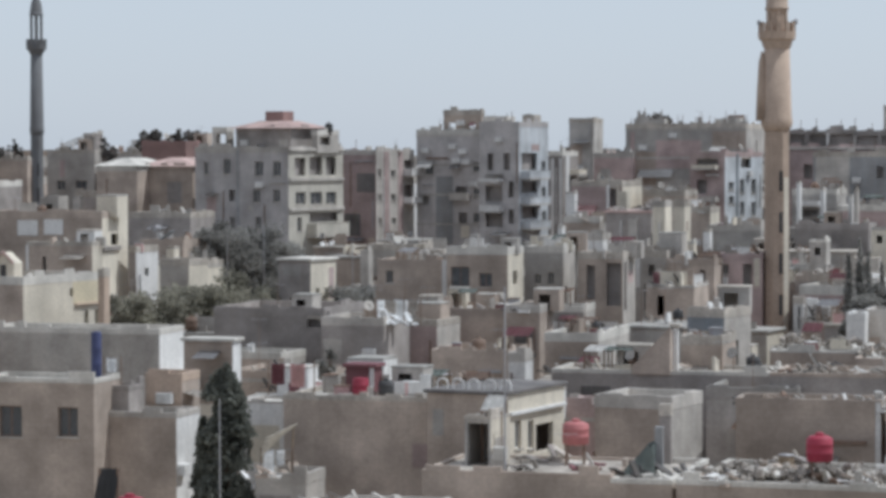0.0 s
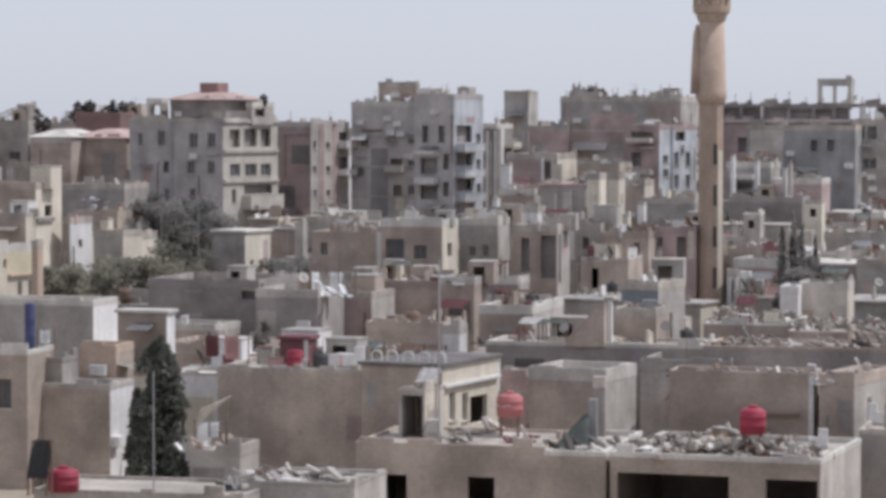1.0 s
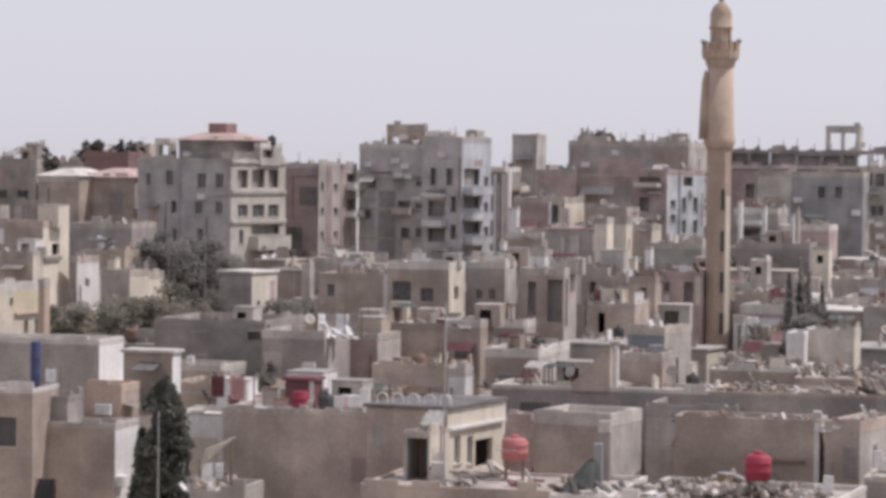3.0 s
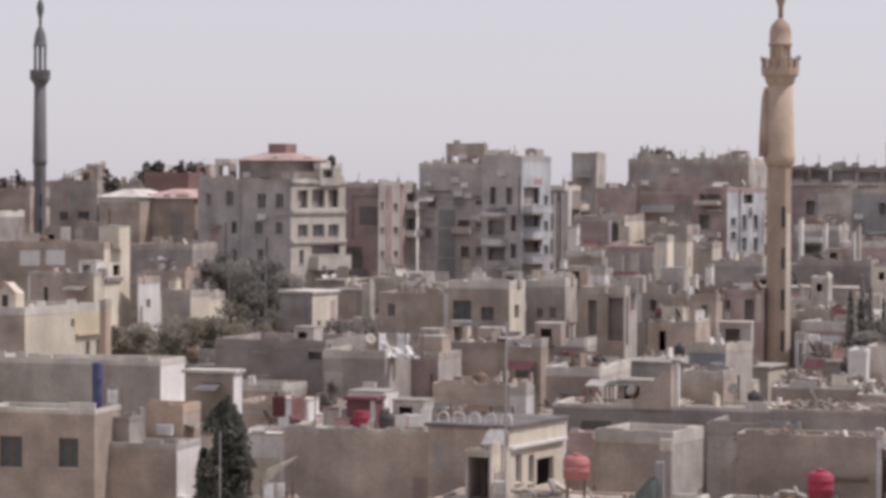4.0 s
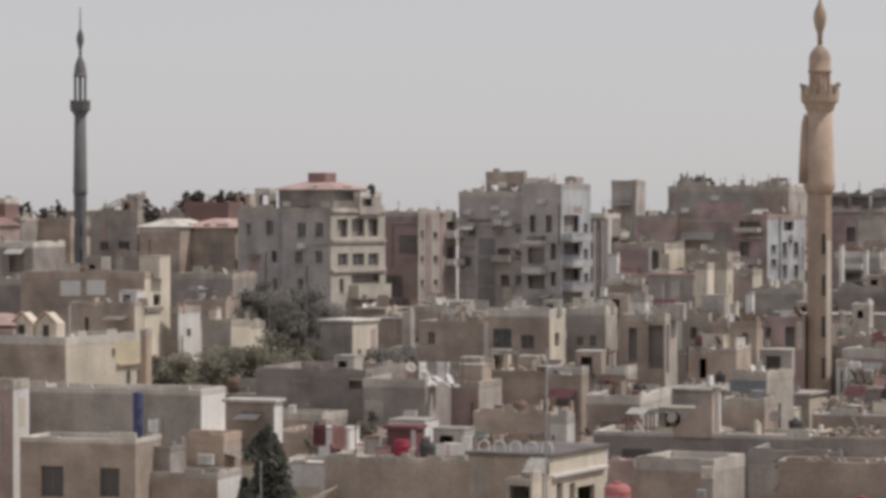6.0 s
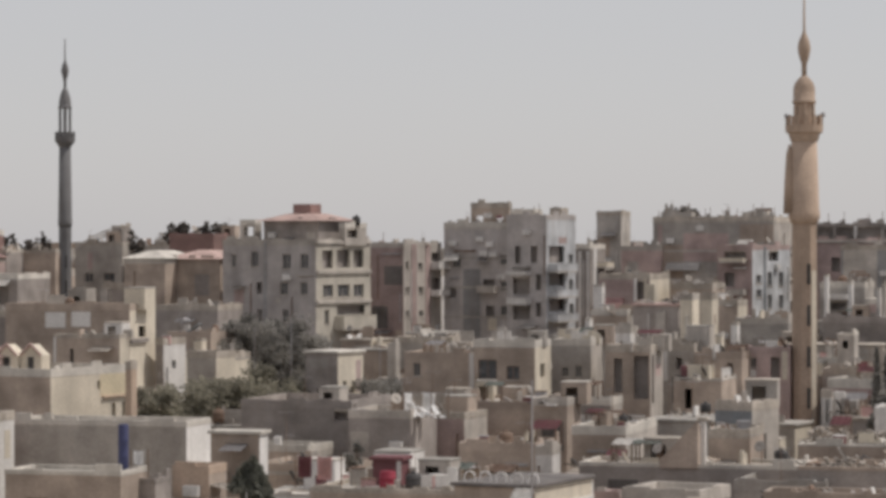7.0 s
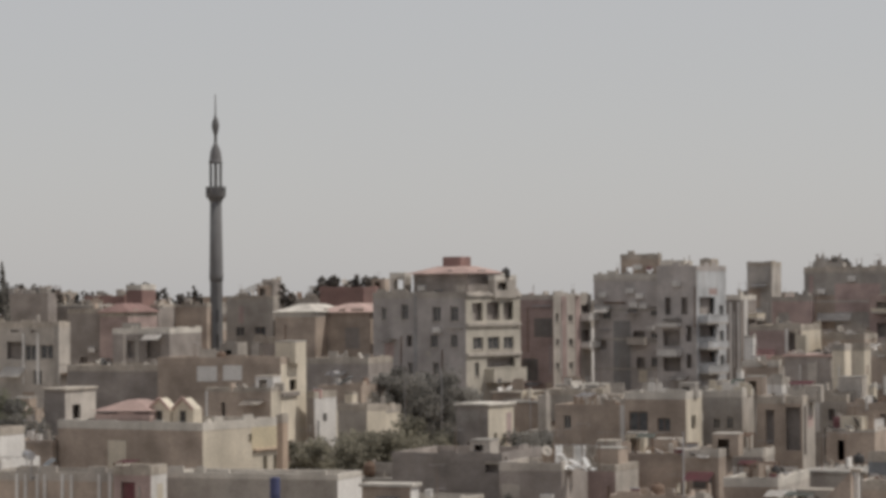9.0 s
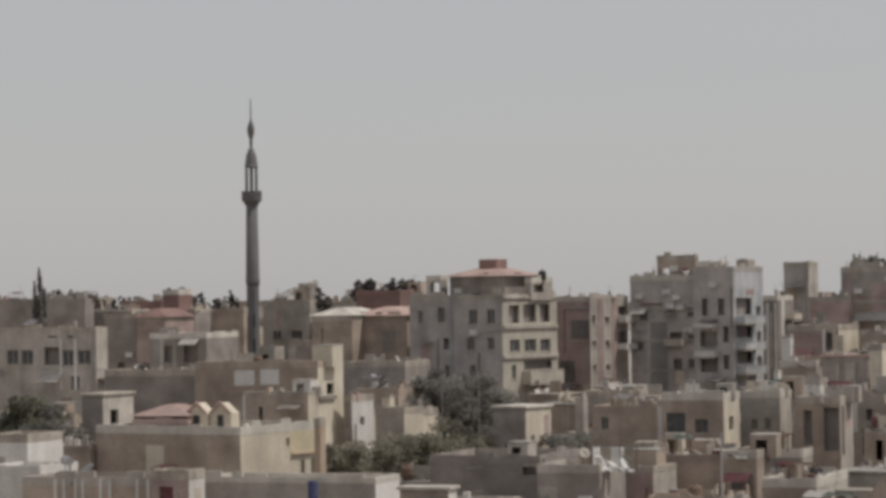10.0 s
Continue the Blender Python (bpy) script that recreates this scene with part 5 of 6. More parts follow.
building("tlit", -26.96, 230, -15, 10.44, 5.48, 13.29, "brown", "brown house with a tall cream sunlit gable", front=[(3.38, 5.07, 11.42, 12.62, "p", "white"), (5.6, 7.18, 11.5, 12.69, "p", "white")], side=[(1.84, 3.43, 10.64, 11.53, "o"), (0.02, 3.52, 10.23, 10.58, "l", "dark")], side_mat="cream", clutter=6)
building("tlitlow", -26.78, 222, -15, 5.31, 1.96, 11.17, "brown", "low brown house at a cream sunlit gable", front=[(-0.02, 0.17, 8.48, 10.92, "p", "white"), (1.28, 1.6, 9, 10.06, "o")], side_mat="cream", clutter=3, parapet=0.3)
building("tleft", -38.21, 240, -15, 8.14, 8, 12.52, "dark", "low dark house behind a tiled roof", clutter=6, auto=0.3)
building("lgrey", -41.07, 215, -15, 1.7, 5.22, 11.43, "dark", "grey house with a pale sunlit gable and dark arch", side=[(1.18, 2.62, 8.74, 10.2, "o"), (-0.07, 5.15, 8.79, 9.04, "l", "white")], side_mat="pale", parapet=0, roof="roof")
building("w1", -24.66, 233, -28, 0.75, 3.14, 10.52, "dark", "small house with a white gable", side=[(1.23, 1.8, 8.14, 8.76, "o")], side_mat="white", clutter=2)
building("w2", -20.07, 228, -28, 2.67, 2.75, 9.67, "pale", "low house with a cream gable", side_mat="cream")
building("yellow", -27.36, 190, -28, 11.88, 8.77, 9.91, "brown", "brown house with a wide cream sunlit gable", side=[(5.47, 8.48, 7.98, 9.6, "q", "yellow"), (6.8, 7.25, 6.55, 7.45, "o"), (7.98, 8.38, 6.49, 7.47, "o"), (5.65, 8.6, 7.83, 7.98, "l", "ochre"), (5.15, 5.53, 8.44, 9, "o"), (0.88, 2.76, 7.48, 7.59, "l", "brown")], side_mat="cream")
building("ycol", -22.41, 192, -15, 0.4, 1, 10.32, "ochre", "orange-brown pier on a house corner")
building("ytile", -31.91, 197, -15, 4, 5, 10.21, "pink", "low house under a pink tiled roof", parapet=0.3)
hip_roof("ytile", 0.2, 0.7, "pinktile", "pale pink tiled hip roof")
gable(-32.15, 198, 9.41, -12, 1.5, 1.85)
gable(-30.54, 198, 9.41, -12, 1.5, 1.85)
building("lwhite", -40.21, 185, -15, 3.12, 5, 9.8, "white", "white rendered low wall house")
building("lwhite2", -36.66, 172, -15, 3.72, 5, 8.51, "white", "white rendered yard wall")
tree(-46.19, 218, 12.02, 3.0, "broad dusty, hazy green tree behind white walls", mat="leaf_green", n=6000, seed=93, trunk=0.2, clumps=34)
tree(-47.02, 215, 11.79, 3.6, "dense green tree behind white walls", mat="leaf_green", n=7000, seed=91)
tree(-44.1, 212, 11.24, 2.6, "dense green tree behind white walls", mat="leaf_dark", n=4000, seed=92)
building("lmid", -38.13, 195, -15, 3.76, 6, 8.56, "brown", "low brown house among trees", clutter=6)
building("fence", -29.34, 168, -15, 8.21, 4, 8.02, "brown", "brown yard wall with white posts", front=[(2.03, 2.21, 6.22, 7.92, "p", "white"), (2.57, 2.75, 6.23, 7.92, "p", "white"), (3.33, 3.51, 6.23, 7.93, "p", "white"), (3.8, 3.98, 6.24, 7.93, "p", "white"), (4.92, 5.1, 6.25, 7.94, "p", "white"), (5.49, 5.67, 6.26, 7.94, "p", "white"), (7.24, 7.42, 6.27, 7.95, "p", "white"), (7.92, 8.09, 6.28, 7.96, "p", "white")], clutter=3)
building("gatehouse", -26.53, 164, -15, 2.28, 2.17, 8.62, "pink", "small gatehouse with a dark red door", front=[(0.46, 1.3, 6.37, 7.73, "d", "maroon")], side_mat="white")
# The shade over these two houses is put into their dark material.
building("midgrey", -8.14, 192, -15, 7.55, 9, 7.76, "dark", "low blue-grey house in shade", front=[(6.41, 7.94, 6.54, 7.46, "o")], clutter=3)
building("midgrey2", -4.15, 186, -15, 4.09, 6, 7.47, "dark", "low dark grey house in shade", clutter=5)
building("midlow", 3.88, 198, -15, 8.85, 8, 7.39, "brown", "row of low brown walls", clutter=16)
building("midlow1", 5.91, 194, -15, 2.36, 4, 7.84, "brown", "tall brown yard wall house", clutter=2)
building("midlow2", 9.14, 182, -15, 3.38, 9.54, 6.7, "brown", "low brown house with a pale sunlit end", side_mat="pale", clutter=9)
building("midlow3", 3.39, 172, -15, 4.59, 6, 6.35, "brown", "low brown wall house with small boxes", clutter=8)
building("whitebox", 4.33, 170, -15, 1, 2, 6.34, "white", "small white block house")
building("pier0", 11.94, 282, -15, 0.88, 1.2, 14.02, "white", "slim white rendered pier or stair tower between roofs", busy=0, parapet=0.15)
building("pier1", 16.77, 280, -15, 0.71, 1.2, 14.09, "cream", "slim cream rendered pier or stair tower between roofs", busy=0, parapet=0.15)
building("pier2", 16.61, 262, -15, 0.81, 1.2, 11.85, "pale", "slim pale rendered pier or stair tower between roofs", busy=0, parapet=0.15)
building("pier3", 19.81, 240, -15, 0.51, 1.2, 10.57, "cream", "slim cream rendered pier or stair tower between roofs", busy=0, parapet=0.15)
building("pier4", 22.49, 256, -15, 0.59, 1.2, 11.07, "white", "slim white rendered pier or stair tower between roofs", busy=0, parapet=0.15)
building("pier5", 33.45, 283, -15, 0.32, 1.2, 14.99, "white", "slim white rendered pier or stair tower between roofs", busy=0, parapet=0.15)
building("pier6", 35.65, 282, -15, 0.38, 1.2, 14.22, "white", "slim white rendered pier or stair tower between roofs", busy=0, parapet=0.15)
building("pier7", 37.47, 276, -15, 0.32, 1.2, 13.79, "white", "slim white rendered pier or stair tower between roofs", busy=0, parapet=0.15)
building("pier8", 37.86, 275, -15, 0.31, 1.2, 14.23, "pale", "slim pale rendered pier or stair tower between roofs", busy=0, parapet=0.15)
building("pier9", 30.52, 240, -15, 1.38, 2.5, 10.66, "pale", "slim pale rendered pier or stair tower between roofs", front=[(0.42, 0.9, 9.46, 10.1, "k")], busy=0, parapet=0.15)
building("pier10", 37.02, 250, -15, 1.43, 2.5, 11.35, "cream", "slim cream rendered pier or stair tower between roofs", front=[(0.44, 0.94, 10.1, 10.77, "k")], busy=0, parapet=0.15)
building("pier11", 24.11, 232, -15, 0.71, 1.2, 10.2, "pale", "slim pale rendered pier or stair tower between roofs", busy=0, parapet=0.15)
building("pier12", -2.75, 236, -15, 1.03, 2.5, 9.97, "pale", "slim pale rendered pier or stair tower between roofs", front=[(0.32, 0.68, 8.79, 9.42, "k")], busy=0, parapet=0.15)
building("pier13", -0.49, 232, -15, 1.7, 2.5, 10, "white", "slim white rendered pier or stair tower between roofs", front=[(0.52, 1.11, 8.83, 9.45, "k")], busy=0, parapet=0.15)
building("pier14", -6.55, 240, -15, 0.72, 1.2, 9.9, "pale", "slim pale rendered pier or stair tower between roofs", busy=0, parapet=0.15)
building("pier15", 8.29, 246, -15, 0.96, 2.5, 10.85, "pale", "slim pale rendered pier or stair tower between roofs", busy=0, parapet=0.15)
building("pier16", 9.71, 255, -15, 0.4, 1.2, 11.48, "white", "slim white rendered pier or stair tower between roofs", busy=0, parapet=0.15)
building("pier17", -37.4, 300, -15, 0.74, 1.2, 13.35, "pale", "slim pale rendered pier or stair tower between roofs", busy=0, parapet=0.15)
building("pier18", -38.25, 290, -15, 1.9, 2.5, 13.49, "pale", "slim pale rendered pier or stair tower between roofs", front=[(0.58, 1.24, 12.04, 12.82, "k")], busy=0, parapet=0.15)
building("pier19", -23.22, 250, -15, 0.71, 1.2, 9.9, "cream", "slim cream rendered pier or stair tower between roofs", busy=0, parapet=0.15)
building("pier20", 17.01, 238, -15, 0.37, 1.2, 10.61, "white", "slim white rendered pier or stair tower between roofs", busy=0, parapet=0.15)
building("backwall", -16.18, 165, -15, 10.5, 3.9, 8.06, "pale", "long pale block wall with a bright sunlit end", busy=0, side_mat="white", clutter=0, parapet=0.3, roof="roof")
building("backbox", -11.59, 158, -15, 2.77, 1.38, 7.97, "brown", "brown rooftop room with a pale sunlit edge", side_mat="white", parapet=0, roof="whiteroof")
building("nl1", -13.5, 146, -15, 9.14, 3.43, 5.05, "brown", "two-storey plastered house with a sunlit gable", side_mat="white", roof="greyroof", parapet=0.25)
building("nl1b", -17.45, 145, -15, 6.14, 3.5, 6.8, "brown", "grey two-storey house wall with dark windows", front=[(1.13, 2.33, 3.89, 5.43, "w", "rust"), (4.26, 5.3, 3.97, 5.41, "w", "rust")], parapet=0.2, roof="whiteroof", busy=0)
building("nl1d", -15.98, 147.2, -15, 1.86, 2.2, 6.29, "dark", "grey upper storey with a square window", front=[(-0.01, 0.41, 4.88, 5.33, "k")], z0=4.8, parapet=0.25, roof="whiteroof", busy=0)
building("nl1c", -13.57, 150, -15, 1.97, 2.6, 6.7, "ochre", "pinkish rooftop box with a pale cap", z0=4.8, side_mat="brown", parapet=0.4)
barrel(-17.55, 147, 6.6, 0.26, 2.4, "navy", "tall navy blue plastic drum on a roof")
laundry(-17.34, 148.3, 6.04, 0.9, -10, 4, ("cloth_white", "cloth_white"))
building("big", 0.97, 142.94, -15, 9.46, 9, 6, "brown", "broad brown house with a flat cluttered roof", clutter=22, parapet=0.2, roof="whiteroof")
# White material here stands in for sunlight falling on the wall.
building("lit1", -8.43, 150, -15, 2.2, 3, 5.27, "white", "pale sunlit wall house beside the cypress", roof="whiteroof", parapet=0.1)
building("lowjunk", -6.81, 140, -15, 2.53, 3, 2.68, "pale", "low yard wall with junk behind it", clutter=0)
laundry(-9.01, 141, 2.18, 1.6, -15, 8, ("cloth_white", "pale"))
building("shed", 2.68, 139.61, -25, 4.14, 7.03, 6.6, "brown", "shed with a flat sheet-metal roof and cream sunlit side", side=[(1, 1.74, 3.8, 5.15, "w", "white"), (2.55, 3.24, 3.66, 5.02, "w", "white"), (3.51, 5.61, 3.42, 4.75, "k"), (0.13, 6.89, 5.44, 5.61, "l", "white")], side_mat="cream", parapet=0, roof="charred")
roof_hoop(*on_roof("shed", 0.10, 0.12), 0.26)
roof_hoop(*on_roof("shed", 0.30, 0.12), 0.26)
roof_hoop(*on_roof("shed", 0.50, 0.12), 0.26)
roof_hoop(*on_roof("shed", 0.70, 0.12), 0.26)
roof_hoop(*on_roof("shed", 0.90, 0.12), 0.26)
building("near", 7.01, 128.32, -15, 8.54, 7, 3.9, "brown", "single-storey house with a pale flat roof", front=[(1.29, 2.32, 1.01, 2.51, "k"), (5.08, 6.28, 1.14, 2.51, "k"), (0, 8.54, 3.6, 3.7, "l", "brown")], parapet=0.1, roof="roof", clutter=3, busy=0)
building("stairhead", 1.84, 133, -25, 1.29, 2.14, 5.99, "grey", "stairhead with a dark doorway and tilted sheet", front=[(0.14, 1.18, 3.16, 5.82, "k")], z0=3.8, side_mat="cream", parapet=0.1)
building("block", 2.41, 130.5, -15, 0.54, 0.6, 4.84, "pale", "small concrete block on the roof", z0=3.8)
building("rwall", 10.51, 139.98, -25, 3.93, 4.2, 6.3, "brown", "brown house with a pale sunlit gable", side_mat="pale", parapet=0.6, roof="greyroof", cap="pale", busy=1)
building("pier", 10.16, 136, -15, 0.53, 0.4, 6.29, "dark", "dark standing pier beside a roof", busy=0)
building("nearleft", -5.7, 119.54, -15, 9.02, 5, 2.9, "pale", "low house with a bright flat roof", parapet=0.1, roof="roof", clutter=0)
building("nearmid", -1.19, 120.8, -15, 4.55, 5, 3.2, "pale", "low lean-to with a cluttered roof", parapet=0.1, roof="roof", clutter=0)
building("rw2", 20.61, 141.28, -15, 7.01, 3.0, 6, "brown", "brown house behind the red tank", front=[(6.75, 6.99, 2.25, 5.92, "p", "white"), (5.04, 5.15, 2.2, 5.88, "v")], clutter=0, parapet=0.4, cap="brown")
building("rw3", 22.39, 140.32, -28, 1.76, 5.9, 6, "brown", "brown house with a pale sunlit gable", front=[(1.39, 1.73, 5.32, 5.88, "k")], side_mat="pale", clutter=3)
building("rw4", 26.2, 145.5, -28, 1.1, 6.0, 6.05, "dark", "brown house with a sunlit cream gable", side_mat="cream", clutter=3, parapet=0.3, cap="brown")
building("rw5", 31.5, 150, -20, 4.2, 6.0, 5.6, "brown", "brown block house with a flat roof", clutter=4, auto=0.4)
building("link", 9.6, 127.6, -15, 2.7, 9, 3.75, "brown", "low brown lean-to between two houses", clutter=0, parapet=0.2, busy=0)
building("front3", 27.5, 133.0, -15, 6.0, 5, 4.0, "dark", "low dark yard house with a cluttered roof", clutter=12, parapet=0.2, busy=1)
building("front2", 18.4, 124.15, -20, 9.19, 9, 3.8, "brown", "ruined house with wide dark openings", front=[(0.31, 5.25, 1.49, 2.95, "k"), (6.84, 9.1, 1.71, 2.91, "k")], side_mat="pale", roof="roof", clutter=8, parapet=0.2, busy=0)
for k in range(4):
    rubble(*on_roof("front2", 0.15 + 0.22 * k, 0.35), 3.0, 2.4, 0.8, 70, k + 1)
building("door", 16.51, 178, -28, 2.41, 4.22, 8.41, "bluegrey", "blue-grey house with a dark door", front=[(0.49, 0.94, 6.24, 6.66, "w")], side=[(0.3, 2.26, 4.85, 6.46, "k")], side_mat="pale", clutter=3)
building("longpar", 17.89, 165, -15, 12.51, 5, 5.57, "dark", "long dark garden wall house", clutter=12, parapet=0.2)
wedge_wall(10.3, 167, -15, 2.2, 0.3, 2.6, 0.9, "brown", "brown stepped stair wall on a flat roof", 5.37)
building("post", 12.87, 167, -15, 0.29, 0.3, 8.17, "white", "thin white concrete gate post", z0=5.37, parapet=0)
building("lm1", 15.62, 170, -15, 2.38, 5, 7.28, "brown", "brown house with a small window", front=[(0.83, 1.22, 6.8, 7.13, "o")], clutter=3)
building("rbox", 29.05, 185, -15, 3.01, 4, 7.97, "pale", "cream house with a bright annex", side_mat="cream", clutter=3)
building("rbox2", 25.82, 184, -15, 1.16, 4, 7.81, "white", "bright white rendered annex")
building("slab1", 23.72, 172, -15, 5.15, 8, 6.26, "brown", "low brown house with a broken roof slab", clutter=3, busy=8, parapet=0.1, roof="whiteroof")
building("slab2", 29.63, 168, -15, 6.61, 8, 6.05, "brown", "low brown house with a bright roof edge", clutter=3, busy=8, parapet=0.1, roof="whiteroof")
building("strip", 29.75, 157, -15, 12.84, 6, 5.91, "dark", "long low shed with a roof heaped with scrap", clutter=0, parapet=0.15, busy=3, cap="brown")
scrap = random.Random(31)
for k in range(12):
    place = on_roof("strip", 0.04 + 0.08 * k, scrap.uniform(0.1, 0.8))
    if k % 4 == 3:
        half_wall(*place, scrap)
    else:
        debris(*place, scrap, scrap.uniform(1.0, 2.0))
for k in range(7):
    debris(*on_roof("rw2", 0.06 + 0.14 * k, scrap.uniform(0.3, 0.7)), scrap, scrap.uniform(0.8, 1.5))
for k in range(3):
    rubble(*on_roof("strip", 0.2 + 0.3 * k, 0.4), 2.0, 2.2, 0.6, 24, k + 61)
for k in range(3):
    rubble(*on_roof("slab1", 0.2 + 0.3 * k, 0.4), 2.6, 2.4, 0.9, 50, k + 11)
for k in range(3):
    rubble(*on_roof("slab2", 0.15 + 0.25 * k, 0.4), 2.6, 2.4, 0.8, 50, k + 21)
building("arch0", 24.63, 206, -10, 0.71, 0.6, 7.77, "white", "white rendered wall panel with a slot", front=[(0.32, 0.48, 5.52, 7.1, "o")])
building("arch1", 25.71, 207, -10, 0.71, 0.6, 7.57, "white", "white rendered wall panel with a slot", front=[(0.32, 0.48, 5.46, 7.05, "o")])
building("arch2", 26.71, 208, -10, 0.71, 0.6, 7.36, "white", "white rendered wall panel with a slot", front=[(0.32, 0.48, 5.4, 6.99, "o")])
building("rmid1", 31.96, 232, -15, 4.91, 6, 8.17, "grey", "grey house behind the minaret", clutter=7)
building("rmid2", 40.5, 225, -15, 6.01, 6, 8.26, "pale", "pale house with a bright wall", front=[(0.87, 1.52, 6.47, 7.34, "w")], clutter=6)
building("rmid3", 44.98, 250, -15, 9.57, 7, 8.76, "grey", "grey house with a white roof edge", parapet=0.1, roof="whiteroof", clutter=8)
building("rmid4", 38.48, 272, -15, 6.8, 7, 11.16, "dark", "dark house with white balcony rails", clutter=7, auto=0.6)
minaret(25.39, 230, "tall ochre stone minaret with balcony and finial", "ochre", 1.17, 0.98, 20.06, 27.02, 28.82, 30.97, 37.05, 1.48, 0.76)
minaret(-53.52, 385, "slender dark grey stone minaret", "stone_grey", 0.9, 0.84, 20.72, 31.66, 35.59, 38.32, 44.62, 1.34, 0.74, False)
cypress(-10.72, 142, 7.76, 1.95, "tall dark green cypress beside a house wall")
cypress(-11.95, 142.5, 5.14, 0.8, "short dark cypress against a house wall", seed=9, n=4000)
for cx, cy, ch, cr, sd in ((26.0, 193.0, 11.3, 0.7, 81), (26.9, 194.2, 12.2, 0.8, 82), (27.6, 195.0, 11.4, 0.6, 83), (28.5, 195.4, 10.6, 0.7, 84)):
    cypress(cx, cy, ch, cr, "thin spiky conifer among the roofs", n=2200, mat="leaf_dark", seed=sd)
    PLACED.append((cx, cy, 3.0, 0, 0, 0, 0))
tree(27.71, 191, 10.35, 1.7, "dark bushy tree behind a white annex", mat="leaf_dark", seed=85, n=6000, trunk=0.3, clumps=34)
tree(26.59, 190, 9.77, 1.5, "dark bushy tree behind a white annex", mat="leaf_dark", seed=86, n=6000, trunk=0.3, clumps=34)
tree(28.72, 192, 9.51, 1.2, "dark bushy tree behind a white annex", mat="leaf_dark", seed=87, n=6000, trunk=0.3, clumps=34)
tree(-22.47, 204, 9.34, 2.6, "dusty, hazy olive-green tree between houses", seed=11, n=5200, trunk=0.2, clumps=34)
tree(-21.27, 205.5, 9.76, 3.0, "dusty, hazy olive-green tree between houses", seed=12, n=5200, trunk=0.2, clumps=34)
tree(-19.84, 207, 9.47, 3.0, "dusty, hazy olive-green tree between houses", seed=13, n=5200, trunk=0.2, clumps=34)
tree(-18.4, 208.5, 9.74, 3.2, "dusty, hazy olive-green tree between houses", seed=14, n=5200, trunk=0.2, clumps=34)
tree(-17.13, 210, 9.38, 3.0, "dusty, hazy olive-green tree between houses", seed=15, n=5200, trunk=0.2, clumps=34)
tree(-15.64, 211.5, 9.89, 3.4, "dusty, hazy olive-green tree between houses", seed=16, n=5200, trunk=0.2, clumps=34)
tree(-14.13, 213, 10.01, 3.4, "dusty, hazy olive-green tree between houses", seed=17, n=5200, trunk=0.2, clumps=34)
tree(-13, 214.5, 9.31, 2.6, "dusty, hazy olive-green tree between houses", seed=18, n=5200, trunk=0.2, clumps=34)
tree(-19.5, 212, 7.9, 2.6, "dusty, hazy olive-green tree between houses", seed=19, n=5200, trunk=0.2, clumps=34)
tree(-16.39, 213.5, 7.86, 2.8, "dusty, hazy olive-green tree between houses", seed=20, n=5200, trunk=0.2, clumps=34)
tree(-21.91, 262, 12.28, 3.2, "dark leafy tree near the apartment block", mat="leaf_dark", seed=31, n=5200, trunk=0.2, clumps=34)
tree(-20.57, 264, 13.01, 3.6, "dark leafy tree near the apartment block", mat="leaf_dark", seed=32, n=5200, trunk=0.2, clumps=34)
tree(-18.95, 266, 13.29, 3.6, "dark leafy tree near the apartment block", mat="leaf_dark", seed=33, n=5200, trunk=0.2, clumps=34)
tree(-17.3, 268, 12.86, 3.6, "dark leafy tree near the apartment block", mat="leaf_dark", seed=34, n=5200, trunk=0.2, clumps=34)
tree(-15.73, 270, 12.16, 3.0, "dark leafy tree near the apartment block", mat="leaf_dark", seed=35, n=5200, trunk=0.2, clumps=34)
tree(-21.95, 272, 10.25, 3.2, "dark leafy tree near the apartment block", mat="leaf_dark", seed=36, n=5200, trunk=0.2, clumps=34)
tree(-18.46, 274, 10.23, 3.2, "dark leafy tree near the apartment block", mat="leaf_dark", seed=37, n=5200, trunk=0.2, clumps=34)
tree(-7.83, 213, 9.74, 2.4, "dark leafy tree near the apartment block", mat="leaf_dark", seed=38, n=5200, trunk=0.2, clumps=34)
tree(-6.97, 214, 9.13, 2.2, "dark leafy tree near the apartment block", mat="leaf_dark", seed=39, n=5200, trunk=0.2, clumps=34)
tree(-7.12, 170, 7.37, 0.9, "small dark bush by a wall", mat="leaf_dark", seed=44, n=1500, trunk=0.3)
mast(-15.78, 252, 0, 11.73, 0.045, "thin grey street lamp post")
mast(-18.9, 252, 0, 10.84, 0.045, "thin grey street lamp post")
mast(-8.23, 252, 0, 10.68, 0.045, "thin grey street lamp post")
water_tank(16.03, 128.15, 3.6, 0.58, 1.15, "red", 0.9)
water_tank(5.7, 133.82, 3.8, 0.6, 1.05, "faded_red", 0.9)
water_tank(-13.17, 121.54, 2.8, 0.65, 0.95, "red", 0.05)
mast(-9.46, 121.54, 2.8, 5.0, 0.03)
mast(2.43, 130.32, 3.8, 8.2, 0.05)
tarpaulin(7.3, 131, 3.5, 1.9, 2.4, 1.5)
trellis(-9.0, 140.9, 2.18, 1.7)
yard = random.Random(77)
for k in range(4):
    debris(*on_roof("link", 0.2 + 0.2 * k, 0.15 + 0.08 * (k % 2)), yard, 1.4, "whiteroof", "charred")
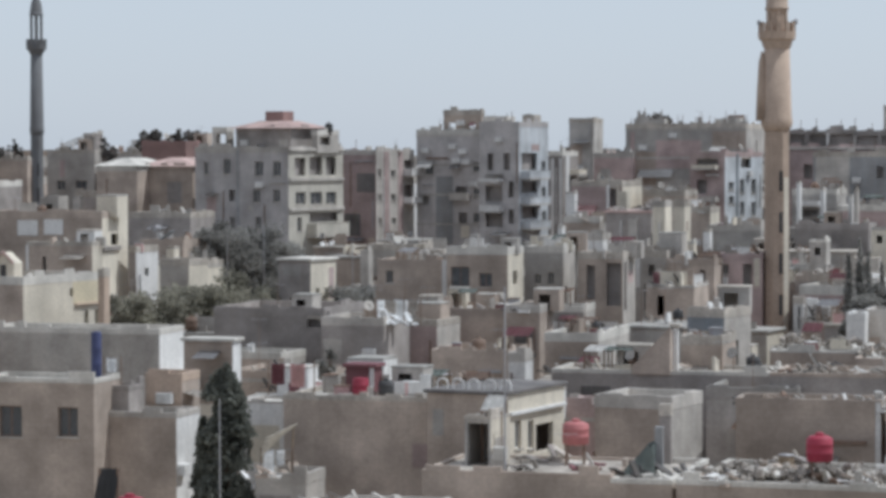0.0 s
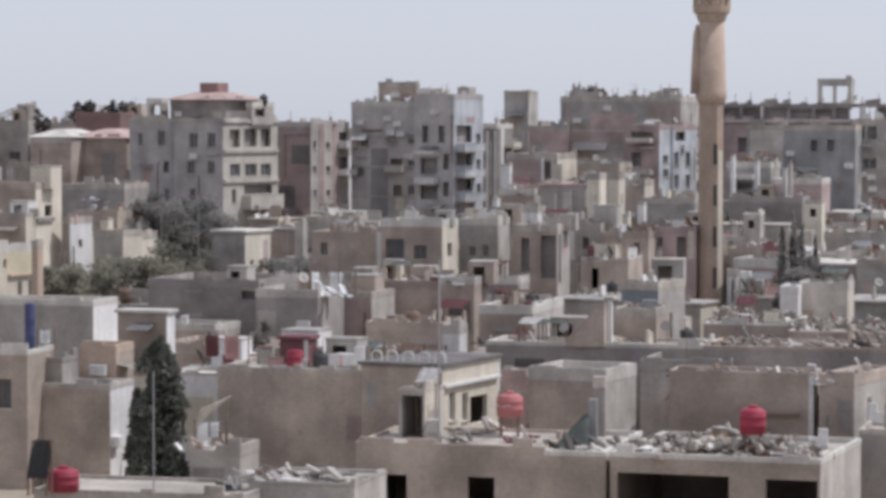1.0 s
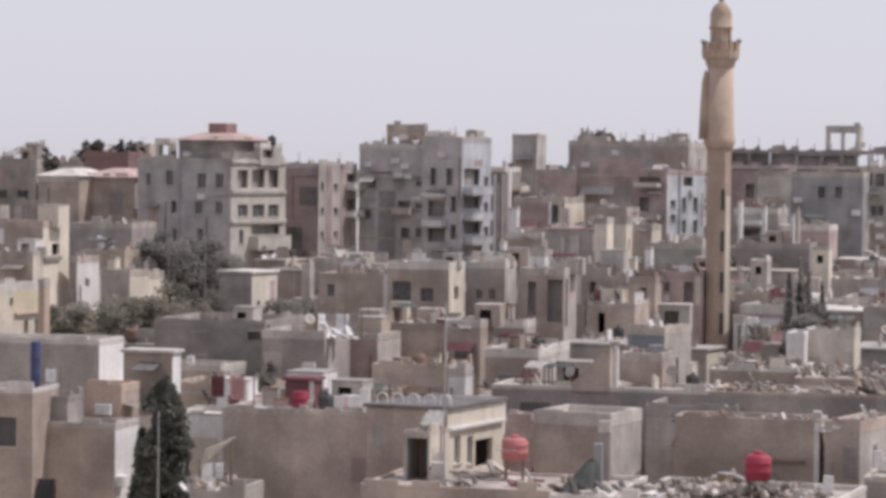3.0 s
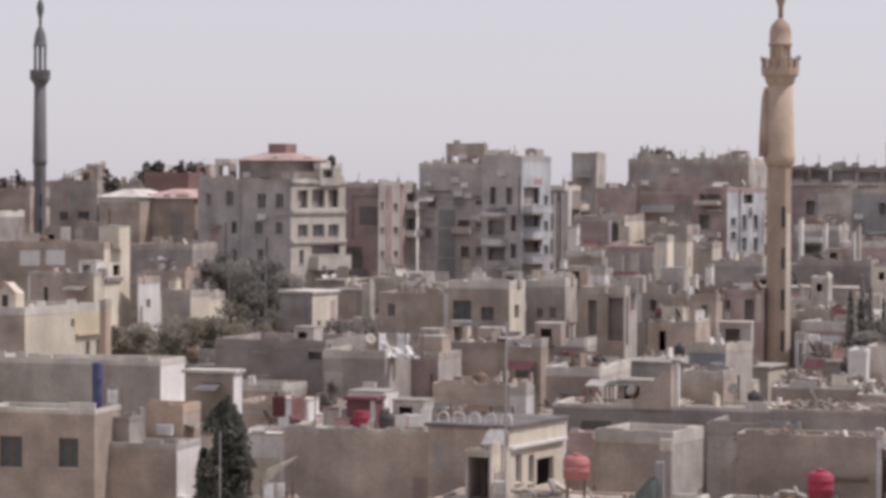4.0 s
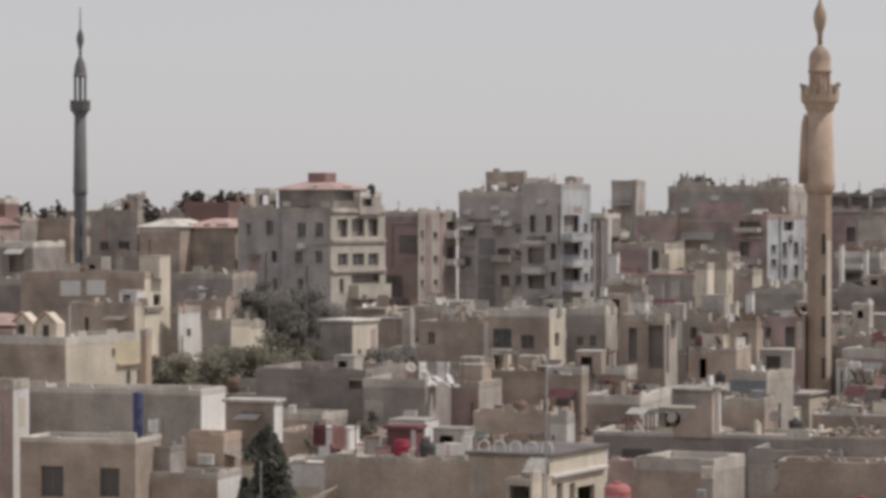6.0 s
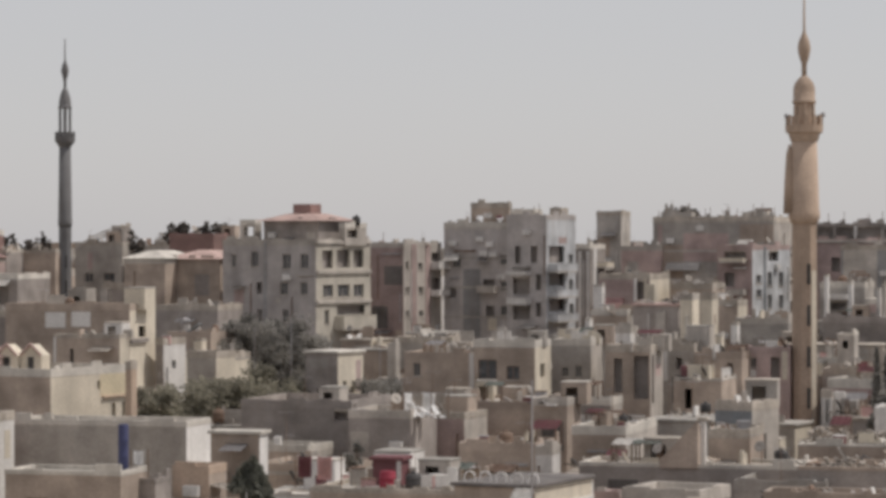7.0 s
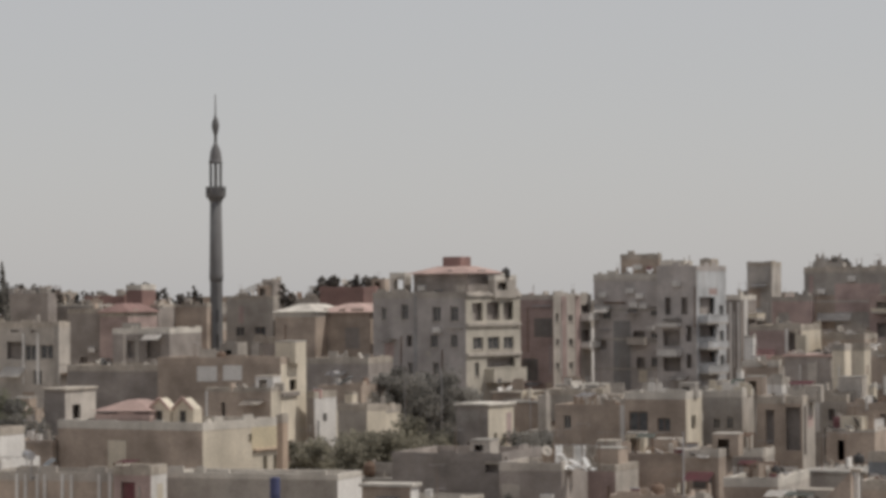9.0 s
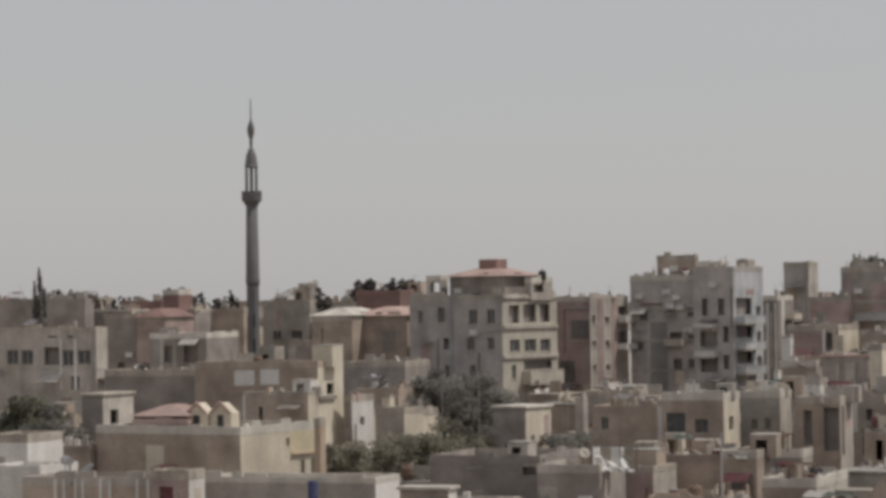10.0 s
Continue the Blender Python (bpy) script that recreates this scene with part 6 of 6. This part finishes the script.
for dx, dy, dz, ds in ((-8.9, 138.6, 2.68, 1.6), (-7.6, 141.5, 2.18, 1.8), (-6.3, 122.3, 2.8, 1.5), (-4.6, 122.6, 3.1, 2.2), (-2.6, 122.4, 3.1, 2.0), (-3.2, 124.0, 3.1, 1.6), (3.2, 131.0, 3.8, 1.2), (6.2, 131.2, 3.8, 1.3), (11.4, 127.6, 3.6, 2.0), (14.6, 129.5, 3.6, 2.2), (17.6, 126.6, 3.6, 1.6)):
    debris(dx, dy, dz, yard, ds, yard.choice(("white", "whiteroof", "pale")), yard.choice(("charred", "dark", "brown", "maroon")))
canopy(1.42, 134.32, 3.8, 1.0, 1.0, 3.0, -15, "white", "tilted white sheet over a stairhead", 0.6)
building("tarp", -3.74, 146.94, -15, 1.49, 1.4, 7.38, "maroon", "maroon tarpaulin booth on a flat roof", front=[(1.26, 1.47, 6.25, 7.35, "p", "white")], z0=5.8, busy=0, parapet=0, roof="maroon")
barrel(-4.38, 145.44, 5.8, 0.4, 1.0, "red", "red plastic barrel on a roof")
laundry(-4.71, 187.5, 6.97, 1.9, -15, 1, ("cloth_white", "cloth_white", "pale"))
debris(-3.0, 187.2, 7.0, random.Random(5), 2.2, "cloth_white", "cloth_white")
laundry(-3.64, 187.5, 6.97, 1.9, -15, 2, ("cloth_white", "cloth_white", "pale"))
laundry(-9.06, 147.94, 5.8, 2.4, -15, 5, ("cloth_pink", "cloth_white", "maroon"))
PLACED.append((-13.68, 222, 5.93, 0, 0, 0, 0))
PLACED.append((-14.17, 230, 6.14, 0, 0, 0, 0))
PLACED.append((-14.66, 238, 6.35, 0, 0, 0, 0))
PLACED.append((-15.16, 246, 6.57, 0, 0, 0, 0))
PLACED.append((-15.65, 254, 6.78, 0, 0, 0, 0))
PLACED.append((-16.14, 262, 6.99, 0, 0, 0, 0))
PLACED.append((-16.63, 270, 7.21, 0, 0, 0, 0))
PLACED.append((-17.13, 278, 7.42, 0, 0, 0, 0))
PLACED.append((20.98, 190, 2.2, 0, 0, 0, 0))
PLACED.append((21.43, 194, 2.2, 0, 0, 0, 0))
PLACED.append((21.87, 198, 2.2, 0, 0, 0, 0))
PLACED.append((22.31, 202, 2.2, 0, 0, 0, 0))
PLACED.append((22.75, 206, 2.2, 0, 0, 0, 0))
PLACED.append((23.19, 210, 2.2, 0, 0, 0, 0))
PLACED.append((23.63, 214, 2.2, 0, 0, 0, 0))
PLACED.append((24.08, 218, 2.2, 0, 0, 0, 0))
PLACED.append((24.52, 222, 2.2, 0, 0, 0, 0))
PLACED.append((24.96, 226, 2.2, 0, 0, 0, 0))
PLACED.append((-9.36, 196, 3.0, 0, 0, 0, 0))
PLACED.append((-9.65, 202, 3.0, 0, 0, 0, 0))
PLACED.append((-9.93, 208, 3.0, 0, 0, 0, 0))
canopy(-14.53, 120.54, 2.8, 0.9, 0.5, 2.2, -15, "black", "dark leaning tarpaulin on poles", 1.5)
FILL = ((150, 185, 16, (3.5, 5.2)), (185, 215, 26, (4.5, 7.0)), (215, 255, 40, (6.0, 8.8)), (255, 292, 40, (7.0, 9.6)), (330, 430, 34, (12.5, 17.0)), (430, 620, 32, (14.0, 18.2)), (620, 900, 28, (15.0, 18.6)))
town_fill()
